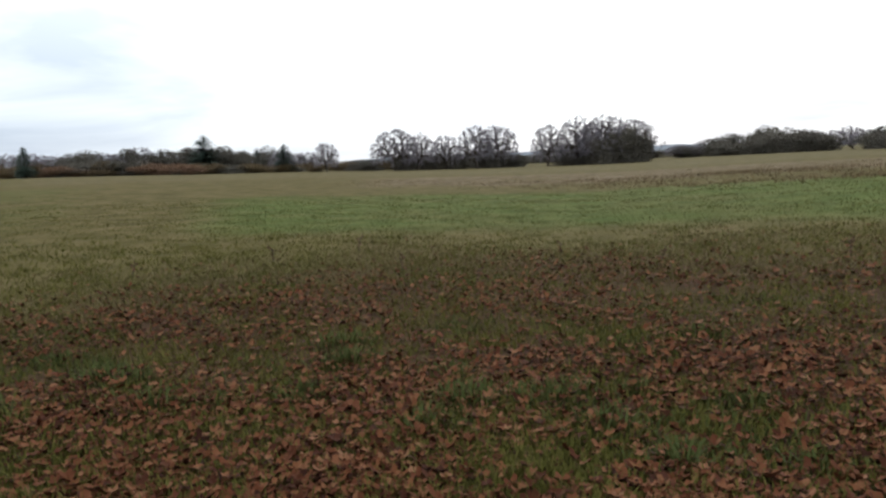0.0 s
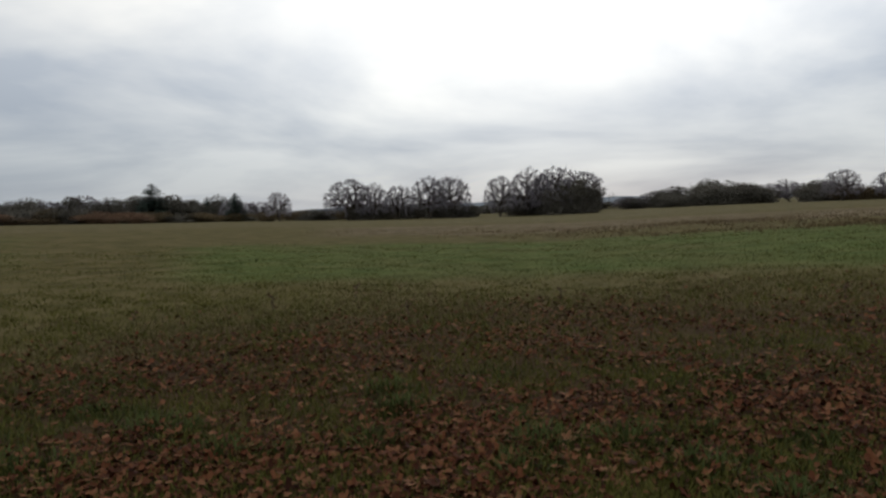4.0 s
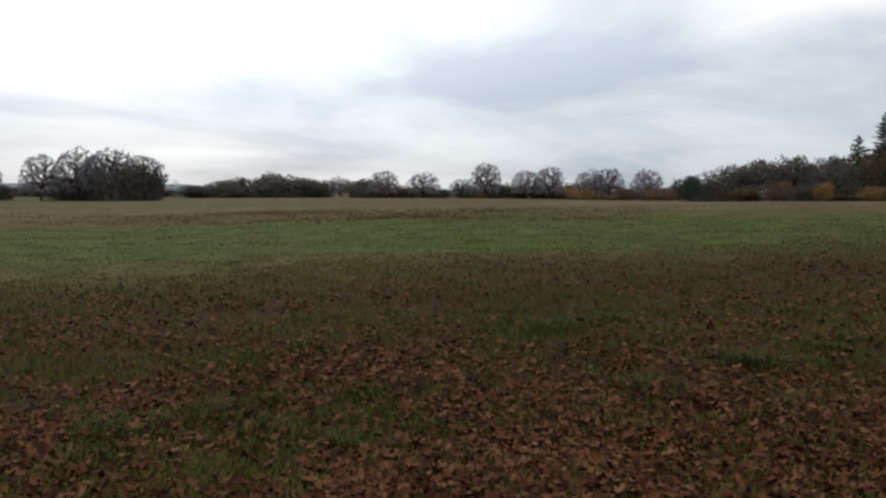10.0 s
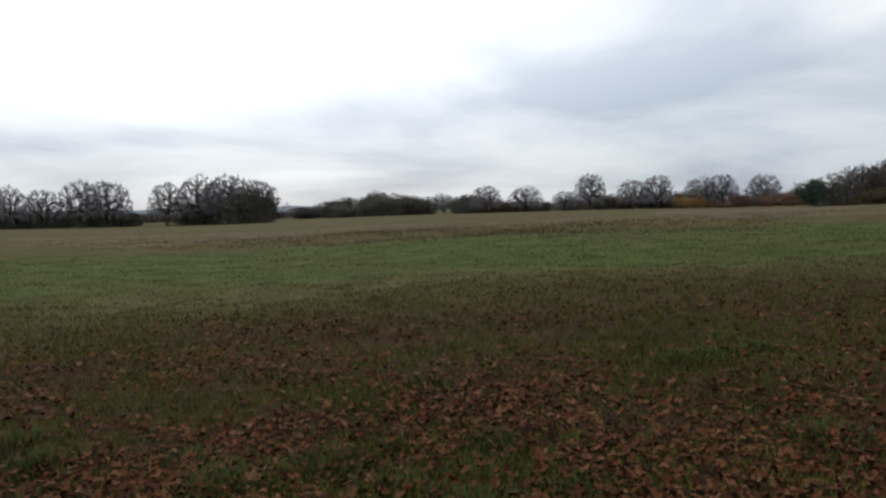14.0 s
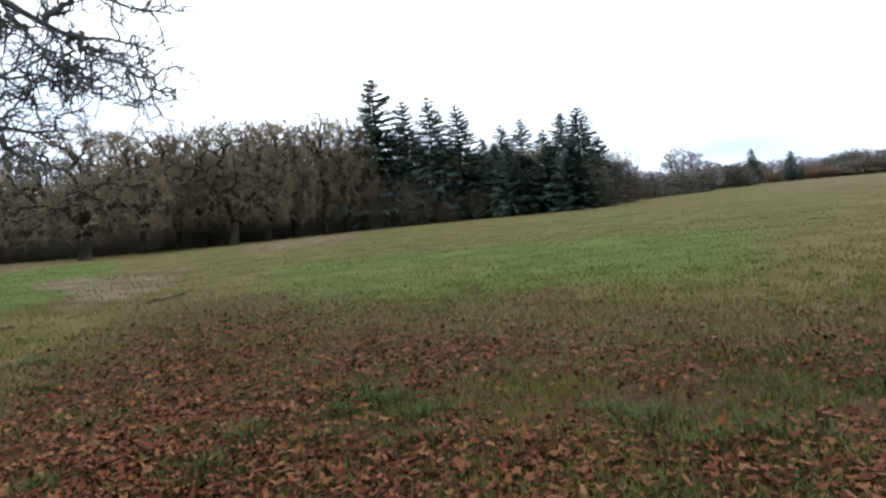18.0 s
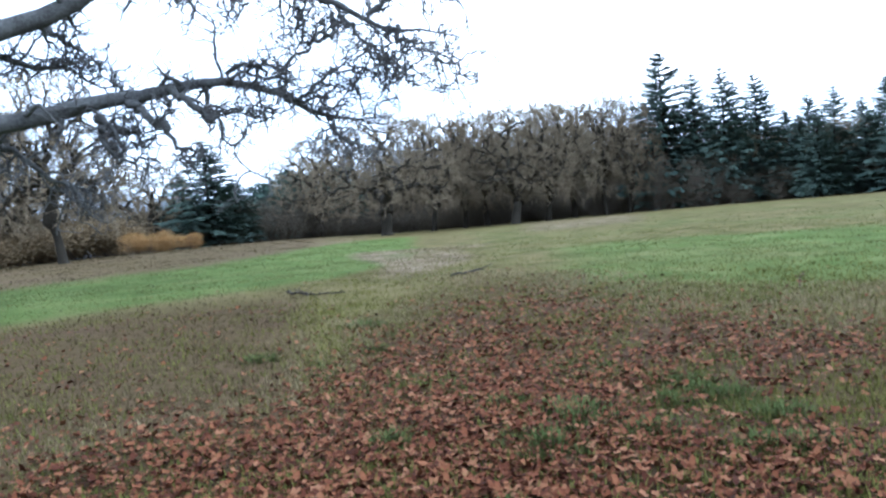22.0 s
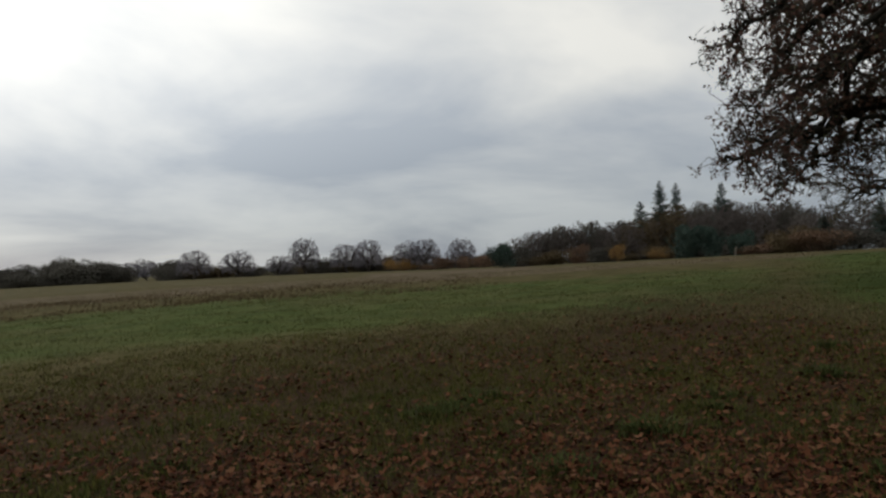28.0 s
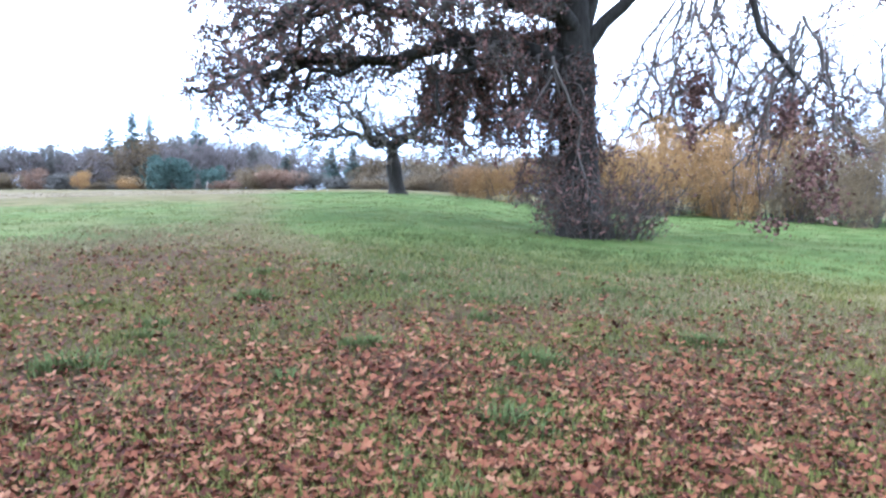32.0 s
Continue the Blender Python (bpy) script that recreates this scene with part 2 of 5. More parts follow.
def ground_material():
    m = bpy.data.materials.new("meadow_soil")
    m.use_nodes = True
    nt = m.node_tree
    bsdf = nt.nodes["Principled BSDF"]
    bsdf.inputs["Roughness"].default_value = 0.95
    bsdf.inputs["Specular IOR Level"].default_value = 0.02
    co = nt.nodes.new("ShaderNodeTexCoord")

    def noise_at(scale, detail=5):
        n = nt.nodes.new("ShaderNodeTexNoise")
        n.inputs["Scale"].default_value, n.inputs["Detail"].default_value = scale, detail
        n.inputs["Roughness"].default_value = 0.6
        nt.links.new(co.outputs["Object"], n.inputs["Vector"])
        return n.outputs["Fac"]

    def ramp_of(fac, stops, lo=0.32, hi=0.68):
        r = nt.nodes.new("ShaderNodeValToRGB")
        el = r.color_ramp.elements
        while len(el) < len(stops):
            el.new(0.5)
        for i, s in enumerate(stops):
            el[i].position = lo + (hi - lo) * i / (len(stops) - 1)
            el[i].color = (*s, 1)
        nt.links.new(fac, r.inputs["Fac"])
        return r.outputs[0]

    def weight(name, grain, soft=0.35):
        a = nt.nodes.new("ShaderNodeAttribute")
        a.attribute_name = name
        s = nt.nodes.new("ShaderNodeMath")
        s.operation = "ADD"
        nt.links.new(a.outputs["Fac"], s.inputs[0])
        nt.links.new(grain, s.inputs[1])
        mr = nt.nodes.new("ShaderNodeMapRange")
        mr.interpolation_type = "SMOOTHSTEP"
        mr.inputs[1].default_value, mr.inputs[2].default_value = 1.0 - soft, 1.0 + soft
        nt.links.new(s.outputs[0], mr.inputs[0])
        return mr.outputs[0]

    def over(base, top, fac):
        x = nt.nodes.new("ShaderNodeMix")
        x.data_type = "RGBA"
        nt.links.new(fac, x.inputs[0])
        nt.links.new(base, x.inputs[6])
        nt.links.new(top, x.inputs[7])
        return x.outputs[2]

    broad, mid, fine = noise_at(0.16), noise_at(0.9), noise_at(9.0)
    col = ramp_of(mid, ((0.052, 0.045, 0.017), (0.08, 0.068, 0.028), (0.115, 0.095, 0.045)))
    col = over(col, ramp_of(mid, ((0.042, 0.06, 0.016), (0.062, 0.087, 0.024), (0.09, 0.111, 0.036))), weight("lush", broad))
    col = over(col, ramp_of(mid, ((0.072, 0.055, 0.035), (0.115, 0.088, 0.057), (0.172, 0.135, 0.093))), weight("straw", broad))
    col = over(col, ramp_of(fine, ((0.026, 0.0155, 0.0095), (0.045, 0.028, 0.0165), (0.068, 0.045, 0.027))), weight("leafy", mid, 0.6))
    nt.links.new(col, bsdf.inputs["Base Color"])
    b = nt.nodes.new("ShaderNodeBump")
    b.inputs["Strength"].default_value, b.inputs["Distance"].default_value = 0.7, 0.05
    nt.links.new(fine, b.inputs["Height"])
    nt.links.new(b.outputs[0], bsdf.inputs["Normal"])
    return m


SOIL = ground_material()


# ---- the lie of the land ----
def table(az, knots):
    """A smooth value over the bearing (degrees, -180 to 180) from (bearing, value) knots."""
    k = np.array(knots, float)
    az = (np.asarray(az) + 180) % 360 - 180
    return sum(np.interp((az + d + 180) % 360 - 180, k[:, 0], k[:, 1]) for d in (-4, -2, 0, 2, 4)) / 5


RISE = ((-180, 0.5), (-130, 1.4), (-110, 1.7), (-100, 1.5), (-93, 1.0), (-70, 0.9), (-50, 0.6), (-30, 0.5), (-20, 0.2), (-8, -0.1), (4, -0.2), (14, 0.2),
        (30, 0.6), (45, 0.8), (60, 1.25), (72, 1.6), (80, 1.8), (88, 1.25), (94, 0.72), (104, 0.8), (113, 0.5), (180, 0.5))
FAR_RISE = ((-180, 0.5), (-110, 1.8), (-60, 0.9), (-42, 1.2), (-30, 0.3), (-20, -0.5), (-8, -1.1), (4, -1.2), (12, -0.3), (30, 0.3), (45, 0.4), (56, 0.9), (66, 1.3), (90, 1.4), (180, 0.5))


def smooth(x):
    x = np.clip(x, 0, 1)
    return x * x * (3 - 2 * x)


def height_at(x, y):
    x, y = np.asarray(x, float), np.asarray(y, float)
    r, az = np.hypot(x, y), np.degrees(np.arctan2(x, y))
    near = table(az, RISE) * (1 - np.exp(-((r / 28) ** 1.5)))
    far = (table(az, FAR_RISE) - table(az, RISE)) * smooth((r - 60) / 120)
    ripple = 0.035 * np.sin(x * 0.9 + 0.6 * y) * np.sin(y * 0.75 - 0.3 * x) + 0.02 * np.sin(2.3 * x + 1.1) * np.sin(1.9 * y)
    return near + far + ripple * np.exp(-r / 120)


LEAF_EDGE = ((-180, 8), (-118, 7.2), (-110, 7.4), (-102, 7.7), (-97, 9.8), (-93, 13), (-90, 16.2), (-86, 17.4), (-80, 14.6), (-73, 12), (-65, 10.6), (-58, 9.9), (-47, 9.9), (-35, 9), (-29, 10), (-21, 11), (-12, 12), (4, 12.3),
             (22, 12.7), (34, 14.3), (45, 15), (55, 17), (63, 19), (69, 17), (73, 14.2), (77, 11.4), (86, 11.6), (97, 11), (113, 11.2), (180, 8.5))


FIELD_EDGE = ((-180, 18), (-125, 22.5), (-112, 22), (-106, 23.5), (-101, 28.5), (-97, 37), (-93, 50), (180, 52))


def zones(x, y):
    """How leafy, lush and strawy the ground is, each 0 to 1."""
    x, y = np.asarray(x, float), np.asarray(y, float)
    r, az = np.hypot(x, y), np.degrees(np.arctan2(x, y))
    edge = table(az, LEAF_EDGE) + 0.9 * np.sin(x * 0.9 + 1) * np.sin(y * 0.8) + 0.4 * np.sin(2.1 * x - y) * np.sin(1.7 * y)
    leafy = 1 - smooth((r - edge * 0.68) / (edge * 0.5))
    ring = lambda a, b, soft: smooth((r - a) / soft) * (1 - smooth((r - b) / soft))
    arc = lambda a, b, soft: smooth((az - a) / soft) * (1 - smooth((az - b) / soft))
    lush = 0.62 * ring(13, 31, 5) * arc(-34, 62, 12)
    lush = np.maximum(lush, 0.8 * arc(64, 125, 10) * ring(11, 44, 5))
    lush = np.maximum(lush, 0.68 * ring(9.5, 22, 4) * arc(-86, -46, 9))
    lush = np.maximum(lush, 0.34 * ring(14, 60, 8) * arc(-93, -40, 9))
    low_edge = table(az, ((-180, 16), (-120, 16), (-112, 15.8), (-105, 16.1), (-101, 16.9), (-97, 18.4), (-90, 25), (180, 25)))
    far_edge = table(az, FIELD_EDGE)
    lush = np.maximum(lush, smooth((r - low_edge + 1.5) / 2.5) * (1 - smooth((r - far_edge) / 6)) * arc(-150, -94, 4))
    lush = np.maximum(lush, 0.35 * smooth((r - 60) / 30) * (az > -97))
    straw = 0.62 * ring(38, 64, 8) * arc(-22, 66, 10)
    straw = np.maximum(straw, 0.4 * smooth((r - far_edge) / 4) * (1 - smooth((r - 64) / 4)) * arc(-150, -97, 4))
    straw = np.maximum(straw, (0.82 + 0.3 * np.sin(0.9 * x + 0.5 * y) * np.sin(0.7 * y - 0.2 * x)) * ring(15.5, 27, 4) * smooth((az + 97.5 + 1.3 * np.sin(0.55 * r)) / 3) * (1 - smooth((az + 90.5 - 0.28 * (r - 20) + 1.2 * np.sin(0.8 * r)) / 3.5)))
    straw = np.maximum(straw, 0.55 * ring(33, 62, 6) * arc(-85, -75, 3))
    straw = np.maximum(straw, 0.42 * smooth((r - 62) / 20) * arc(-46, 60, 6))
    straw = np.maximum(straw, 0.95 * smooth((r - 58) / 8) * (1 - smooth((r - 92) / 10)) * arc(34, 48, 4))
    return leafy, lush, straw


# ---- building helpers ----
def mesh_of(name, verts, tris=None, quads=None, mat=None, smooth_shade=False):
    verts = np.asarray(verts, np.float32).reshape(-1, 3)
    me = bpy.data.meshes.new(name)
    tris = np.zeros((0, 3), np.int32) if tris is None else np.asarray(tris, np.int32).reshape(-1, 3)
    quads = np.zeros((0, 4), np.int32) if quads is None else np.asarray(quads, np.int32).reshape(-1, 4)
    me.vertices.add(len(verts))
    me.vertices.foreach_set("co", verts.ravel())
    me.loops.add(tris.size + quads.size)
    me.loops.foreach_set("vertex_index", np.concatenate([tris.ravel(), quads.ravel()]))
    me.polygons.add(len(tris) + len(quads))
    starts = np.concatenate([np.arange(len(tris)) * 3, tris.size + np.arange(len(quads)) * 4]).astype(np.int32)
    me.polygons.foreach_set("loop_start", starts)
    if smooth_shade:
        me.polygons.foreach_set("use_smooth", np.ones(len(starts), bool))
    me.update(calc_edges=True)
    if mat:
        me.materials.append(mat)
    return me


def part(name, me, parent, label=""):
    ob = new(name, me)
    ob.parent = parent
    return tagged(ob, label=label)


def thing(name, label, category, group="", kind=""):
    return tagged(new(name), label=label, category=category, group=group, kind=kind)


def unit(v):
    return v / np.maximum(np.linalg.norm(v, axis=-1, keepdims=True), 1e-9)


def tubes(pts, rads, sides):
    """Tapered tubes round B lines of k points: vertices and quads."""
    b, k, _ = pts.shape
    tan = unit(np.gradient(pts, axis=1))
    ref = np.where(np.abs(tan[..., 2:3]) > 0.9, np.array([1.0, 0, 0]), np.array([0, 0, 1.0]))
    u = unit(np.cross(tan, ref))
    v = np.cross(tan, u)
    a = np.arange(sides) * 2 * np.pi / sides
    ring = u[:, :, None] * np.cos(a)[:, None] + v[:, :, None] * np.sin(a)[:, None]
    verts = pts[:, :, None] + ring * rads[:, :, None, None]
    i = np.arange(b)[:, None, None] * k * sides + np.arange(k - 1)[None, :, None] * sides
    s, n = np.arange(sides), (np.arange(sides) + 1) % sides
    quads = np.stack([i + s, i + n, i + sides + n, i + sides + s], -1)
    return verts.reshape(-1, 3), quads.reshape(-1, 4)


class Heap:
    """Gathers pieces of one mesh."""

    def __init__(self):
        self.v, self.t, self.q, self.n = [], [], [], 0

    def add(self, verts, tris=None, quads=None):
        verts = np.asarray(verts).reshape(-1, 3)
        self.v.append(verts)
        if tris is not None:
            self.t.append(np.asarray(tris).reshape(-1, 3) + self.n)
        if quads is not None:
            self.q.append(np.asarray(quads).reshape(-1, 4) + self.n)
        self.n += len(verts)

    def tubes(self, pts, rads, sides):
        v, q = tubes(pts, rads, sides)
        self.add(v, quads=q)

    def mesh(self, name, mat, smooth_shade=False):
        return mesh_of(name, np.concatenate(self.v), np.concatenate(self.t) if self.t else None, np.concatenate(self.q) if self.q else None, mat, smooth_shade)


def wander(g, start, heading, length, k, gnarl, pull=(0, 0, 0)):
    """B crooked lines of k points from their starts."""
    d, p = unit(heading.copy()), start.copy()
    out, step = [p.copy()], (np.asarray(length) / (k - 1))[:, None]
    for _ in range(k - 1):
        d = unit(d + gnarl * g.normal(size=d.shape) + np.asarray(pull))
        p = p + d * step
        out.append(p.copy())
    return np.stack(out, 1)


def taper(r0, r1, k):
    return np.asarray(r0)[:, None] * (1 - np.linspace(0, 1, k)) + np.asarray(r1)[:, None] * np.linspace(0, 1, k)


def sprout(g, pts, rads, per, lo, hi, angle):
    """per side shoots on each line, between the shares lo and hi of its length: starts, headings, the parents' radii there."""
    b, k, _ = pts.shape
    t = g.uniform(lo, hi, (b, per)) * (k - 1)
    i = np.minimum(t.astype(int), k - 2)
    f = (t - i)[..., None]
    rows = np.arange(b)[:, None]
    p = pts[rows, i] * (1 - f) + pts[rows, i + 1] * f
    tan = unit(pts[rows, i + 1] - pts[rows, i])
    side = unit(np.cross(tan, g.normal(size=tan.shape)))
    a = np.radians(angle) * g.uniform(0.7, 1.3, (b, per, 1))
    r = rads[rows, i] * (1 - f[..., 0]) + rads[rows, i + 1] * f[..., 0]
    return p.reshape(-1, 3), (tan * np.cos(a) + side * np.sin(a)).reshape(-1, 3), r.reshape(-1)


def bend(points, k):
    """A smooth line of k points through a few waypoints."""
    p = np.asarray(points, float)
    s = np.concatenate([[0], np.cumsum(np.linalg.norm(np.diff(p, axis=0), axis=1))])
    t = np.linspace(0, s[-1], k)
    q = np.stack([np.interp(t, s, p[:, i]) for i in range(3)], -1)
    for _ in range(2):
        q[1:-1] = 0.25 * q[:-2] + 0.5 * q[1:-1] + 0.25 * q[2:]
    return q


def at(az, r, lift=0.0):
    a = radians(az)
    x, y = r * math.sin(a), r * math.cos(a)
    return x, y, float(height_at(x, y)) + lift


def leaf_quads(g, centres, size, droop=0.0, aspect=0.55):
    """A folded leaf of four triangles at each centre."""
    n = len(centres)
    a = unit(g.normal(size=(n, 3)) + np.array([0, 0, -droop]))
    b = unit(np.cross(a, g.normal(size=(n, 3))))
    c = np.cross(a, b)
    s = (size * g.uniform(0.6, 1.3, n))[:, None]
    o = centres
    v = np.stack([o - a * s * 0.5, o + b * s * aspect * 0.5 + c * s * 0.12, o + a * s * 0.5, o - b * s * aspect * 0.5 + c * s * 0.12], 1)
    i = np.arange(n)[:, None] * 4
    t = np.concatenate([i + [0, 1, 2], i + [0, 2, 3]], 0)
    return v.reshape(-1, 3), t


# ---- ground: one sheet to the horizon ----
def build_ground():
    radii = np.concatenate([[0.0], np.geomspace(0.6, 60, 120), np.geomspace(64, 4200, 50)])
    n = 360
    az = np.arange(n) * 2 * np.pi / n
    x = radii[1:, None] * np.sin(az)
    y = radii[1:, None] * np.cos(az)
    verts = np.stack([x, y, height_at(x, y)], -1).reshape(-1, 3)
    verts = np.concatenate([[[0, 0, float(height_at(0, 0))]], verts])
    i = np.arange(len(radii) - 2)[:, None] * n + 1
    s, e = np.arange(n), (np.arange(n) + 1) % n
    quads = np.stack([i + s, i + n + s, i + n + e, i + e], -1).reshape(-1, 4)
    tris = np.stack([np.zeros(n, int), 1 + s, 1 + e], -1)
    me = mesh_of("ground", verts, tris, quads, SOIL, True)
    leafy, lush, straw = zones(verts[:, 0], verts[:, 1])
    # the soil is browner below the oak boughs and beyond the green strip
    r, turn = np.hypot(verts[:, 0], verts[:, 1]), np.degrees(np.arctan2(verts[:, 0], verts[:, 1]))
    leafy = np.maximum(leafy, 0.75 * smooth((-98 - turn) / 6) * smooth((turn + 160) / 10) * (1 - smooth((r - 13) / 3)))
    leafy = np.maximum(leafy, 0.55 * smooth((r - table(turn, FIELD_EDGE)) / 4) * smooth((-97 - turn) / 4) * smooth((turn + 160) / 10) * (1 - smooth((r - 70) / 10)))
    for name, w in zip(("leafy", "lush", "straw"), (leafy, lush, straw)):
        me.attributes.new(name, "FLOAT", "POINT").data.foreach_set("value", w.astype(np.float32))
    return tagged(new("ground", me), "rough meadow with leaf litter, green grass and straw-coloured patches", "ground", kind="structure")


build_ground()


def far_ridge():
    """Low hills on the skyline all round; their blue-grey colour stands for haze."""
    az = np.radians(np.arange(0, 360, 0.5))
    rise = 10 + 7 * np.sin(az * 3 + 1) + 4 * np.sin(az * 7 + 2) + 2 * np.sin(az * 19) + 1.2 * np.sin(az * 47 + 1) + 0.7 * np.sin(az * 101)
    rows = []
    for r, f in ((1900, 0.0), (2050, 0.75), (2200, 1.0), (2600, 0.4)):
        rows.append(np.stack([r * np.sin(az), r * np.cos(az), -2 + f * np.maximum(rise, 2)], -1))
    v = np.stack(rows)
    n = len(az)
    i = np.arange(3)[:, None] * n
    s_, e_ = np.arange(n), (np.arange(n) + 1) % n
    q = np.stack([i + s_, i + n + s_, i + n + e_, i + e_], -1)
    return tagged(new("backdrop_hills", mesh_of("backdrop_hills", v, None, q, HILL, True)), "low wooded hills on the horizon, coloured blue-grey for haze", "hills", kind="structure")


far_ridge()


# ---- kinds of trees ----
def branching(g, base, heading, tips, r_tip, reach=0.42, gnarl=0.09, first=0.16, levels=3, power=2.2):
    """Boughs that fork again and again from one base until each ends at its own tip: lines of five points, radii, tips borne."""
    lines, rads, borne = [], [], []
    f = np.linspace(0, 1, 5)[:, None]
    stack = [(np.asarray(base, float), unit(np.asarray(heading, float)), np.asarray(tips, float), 0)]
    while stack:
        p, d, t, level = stack.pop()
        n = len(t)
        if n == 1:
            q = t[0]
        else:
            share = reach if level >= levels else first + (reach - first) * level / levels
            q = p + (t.mean(0) - p) * share * g.uniform(0.75, 1.25)
        ln = np.linalg.norm(q - p)
        ctrl = p + (0.55 * d + 0.45 * unit(q - p)) * ln * 0.5
        line = (1 - f) ** 2 * p + 2 * f * (1 - f) * ctrl + f ** 2 * q
        line[1:4] += g.normal(0, gnarl, (3, 3)) * ln
        r = r_tip * n ** (1 / power)
        lines.append(line)
        rads.append(np.linspace(r, r * (0.82 if n > 1 else 0.45), 5))
        borne.append(n)
        if n > 1:
            c = t - t.mean(0)
            axis = np.linalg.svd(c, full_matrices=False)[2][0] + g.normal(0, 0.35, 3)
            order = np.argsort(c @ axis)
            k = min(max(1, int(round(n * g.uniform(0.36, 0.64)))), n - 1)
            way = unit(q - ctrl)
            stack.append((q, way, t[order[:k]], level + 1))
            stack.append((q, way, t[order[k:]], level + 1))
    return np.stack(lines), np.stack(rads), np.array(borne)


def bare_tree(seed, height, width, trunk_r, tips=420, twigs=5, twig_long=0.05, fork=0.2, thin=1.0, bark=None, twig=None, low=0.2, core=0.5, tilt=0.03, lean_to=None, moss=0, moss_mat=None, label="", name="oak_tree", group=""):
    """A bare broad-crowned tree: a short trunk, boughs that fork until they fill a lumpy dome, twigs at the rim and moss on them."""
    g = np.random.default_rng(seed)
    wood, fine = Heap(), Heap()
    lean = g.normal(0, tilt, 2) * height if lean_to is None else np.array(lean_to)
    top = np.array([lean[0], lean[1], height * fork])
    trunk = bend([(0, 0, -0.15), (lean[0] * 0.4, lean[1] * 0.4, height * fork * 0.55), top], 8)
    wood.tubes(trunk[None], (trunk_r * np.array([1.6, 1.18, 1.03, 0.97, 0.95, 0.94, 0.95, 0.9]) * g.uniform(0.95, 1.06, 8))[None], 10)
    heart = np.array([lean[0], lean[1], height * 0.42])
    half = np.array([width * 0.5, width * 0.5, height * 0.58])

    def rim(d):
        """The crown's edge from its heart in the direction d."""
        bump = 0.95 + 0.06 * np.sin(4.1 * d[:, 0] + seed) * np.sin(3.7 * d[:, 1] + 2 * seed) + 0.045 * np.sin(7 * d[:, 0] + 6 * d[:, 2] + seed) + 0.035 * np.sin(8 * d[:, 1] - 6 * d[:, 2] + seed)
        out = d * half * bump[:, None]
        out[:, 2] = np.maximum(out[:, 2], height * (low - 0.42))
        return heart + out

    up_ = -0.5 + 1.48 * (np.arange(tips) + 0.5) / tips
    turn_ = np.arange(tips) * 2.39996
    side_ = np.sqrt(np.maximum(1 - up_ ** 2, 0))
    d = unit(np.stack([np.cos(turn_) * side_, np.sin(turn_) * side_, up_], -1) + g.normal(0, 0.1, (tips, 3)))
    inner = g.uniform(0, 1, (tips, 1)) < 0.48
    goal = heart + (rim(d) - heart) * np.where(inner, g.uniform(core, 0.92, (tips, 1)), g.uniform(0.93, 1.0, (tips, 1)))
    r_tip = max(0.016 * thin, trunk_r * 0.9 / tips ** (1 / 2.2))
    lines, rads, borne = branching(g, top, trunk[-1] - trunk[-3], goal, r_tip)
    stout = borne > 6
    wood.tubes(lines[stout], rads[stout], 7)
    fine.tubes(lines[~stout], np.maximum(rads[~stout] * 0.8, 0.012 * thin), 3)
    outer = borne <= 2
    p, h, r = sprout(g, lines[outer], rads[outer], twigs, 0.25, 1.0, 46)
    h = unit(h + 0.4 * unit(p - heart))
    shoot = wander(g, p, h, twig_long * width * g.uniform(0.5, 1.4, len(p)), 3, 0.3)
    fine.tubes(shoot, taper(np.full(len(p), 0.011 * thin), np.full(len(p), 0.006 * thin), 3), 3)
    ob = thing(name, label, "tree", group)
    part("trunk", wood.mesh("trunk", bark or BARK, True), ob)
    part("crown", fine.mesh("crown", twig or TWIG_HAZED), ob)
    if moss:
        beds = lines[~stout].reshape(-1, 3)
        beds = np.concatenate([beds, shoot[:, 1]])
        beds = beds[g.integers(0, len(beds), moss)] + g.normal(0, 0.006, (moss, 3)) * width
        v, t = leaf_quads(g, beds, 0.0125 * width, 0.3, 0.8)
        tagged(part("lichen", mesh_of("lichen", v, t, None, moss_mat or MOSS), ob, "lichen and last leaves on the twigs"), kind="stuff")
    return ob


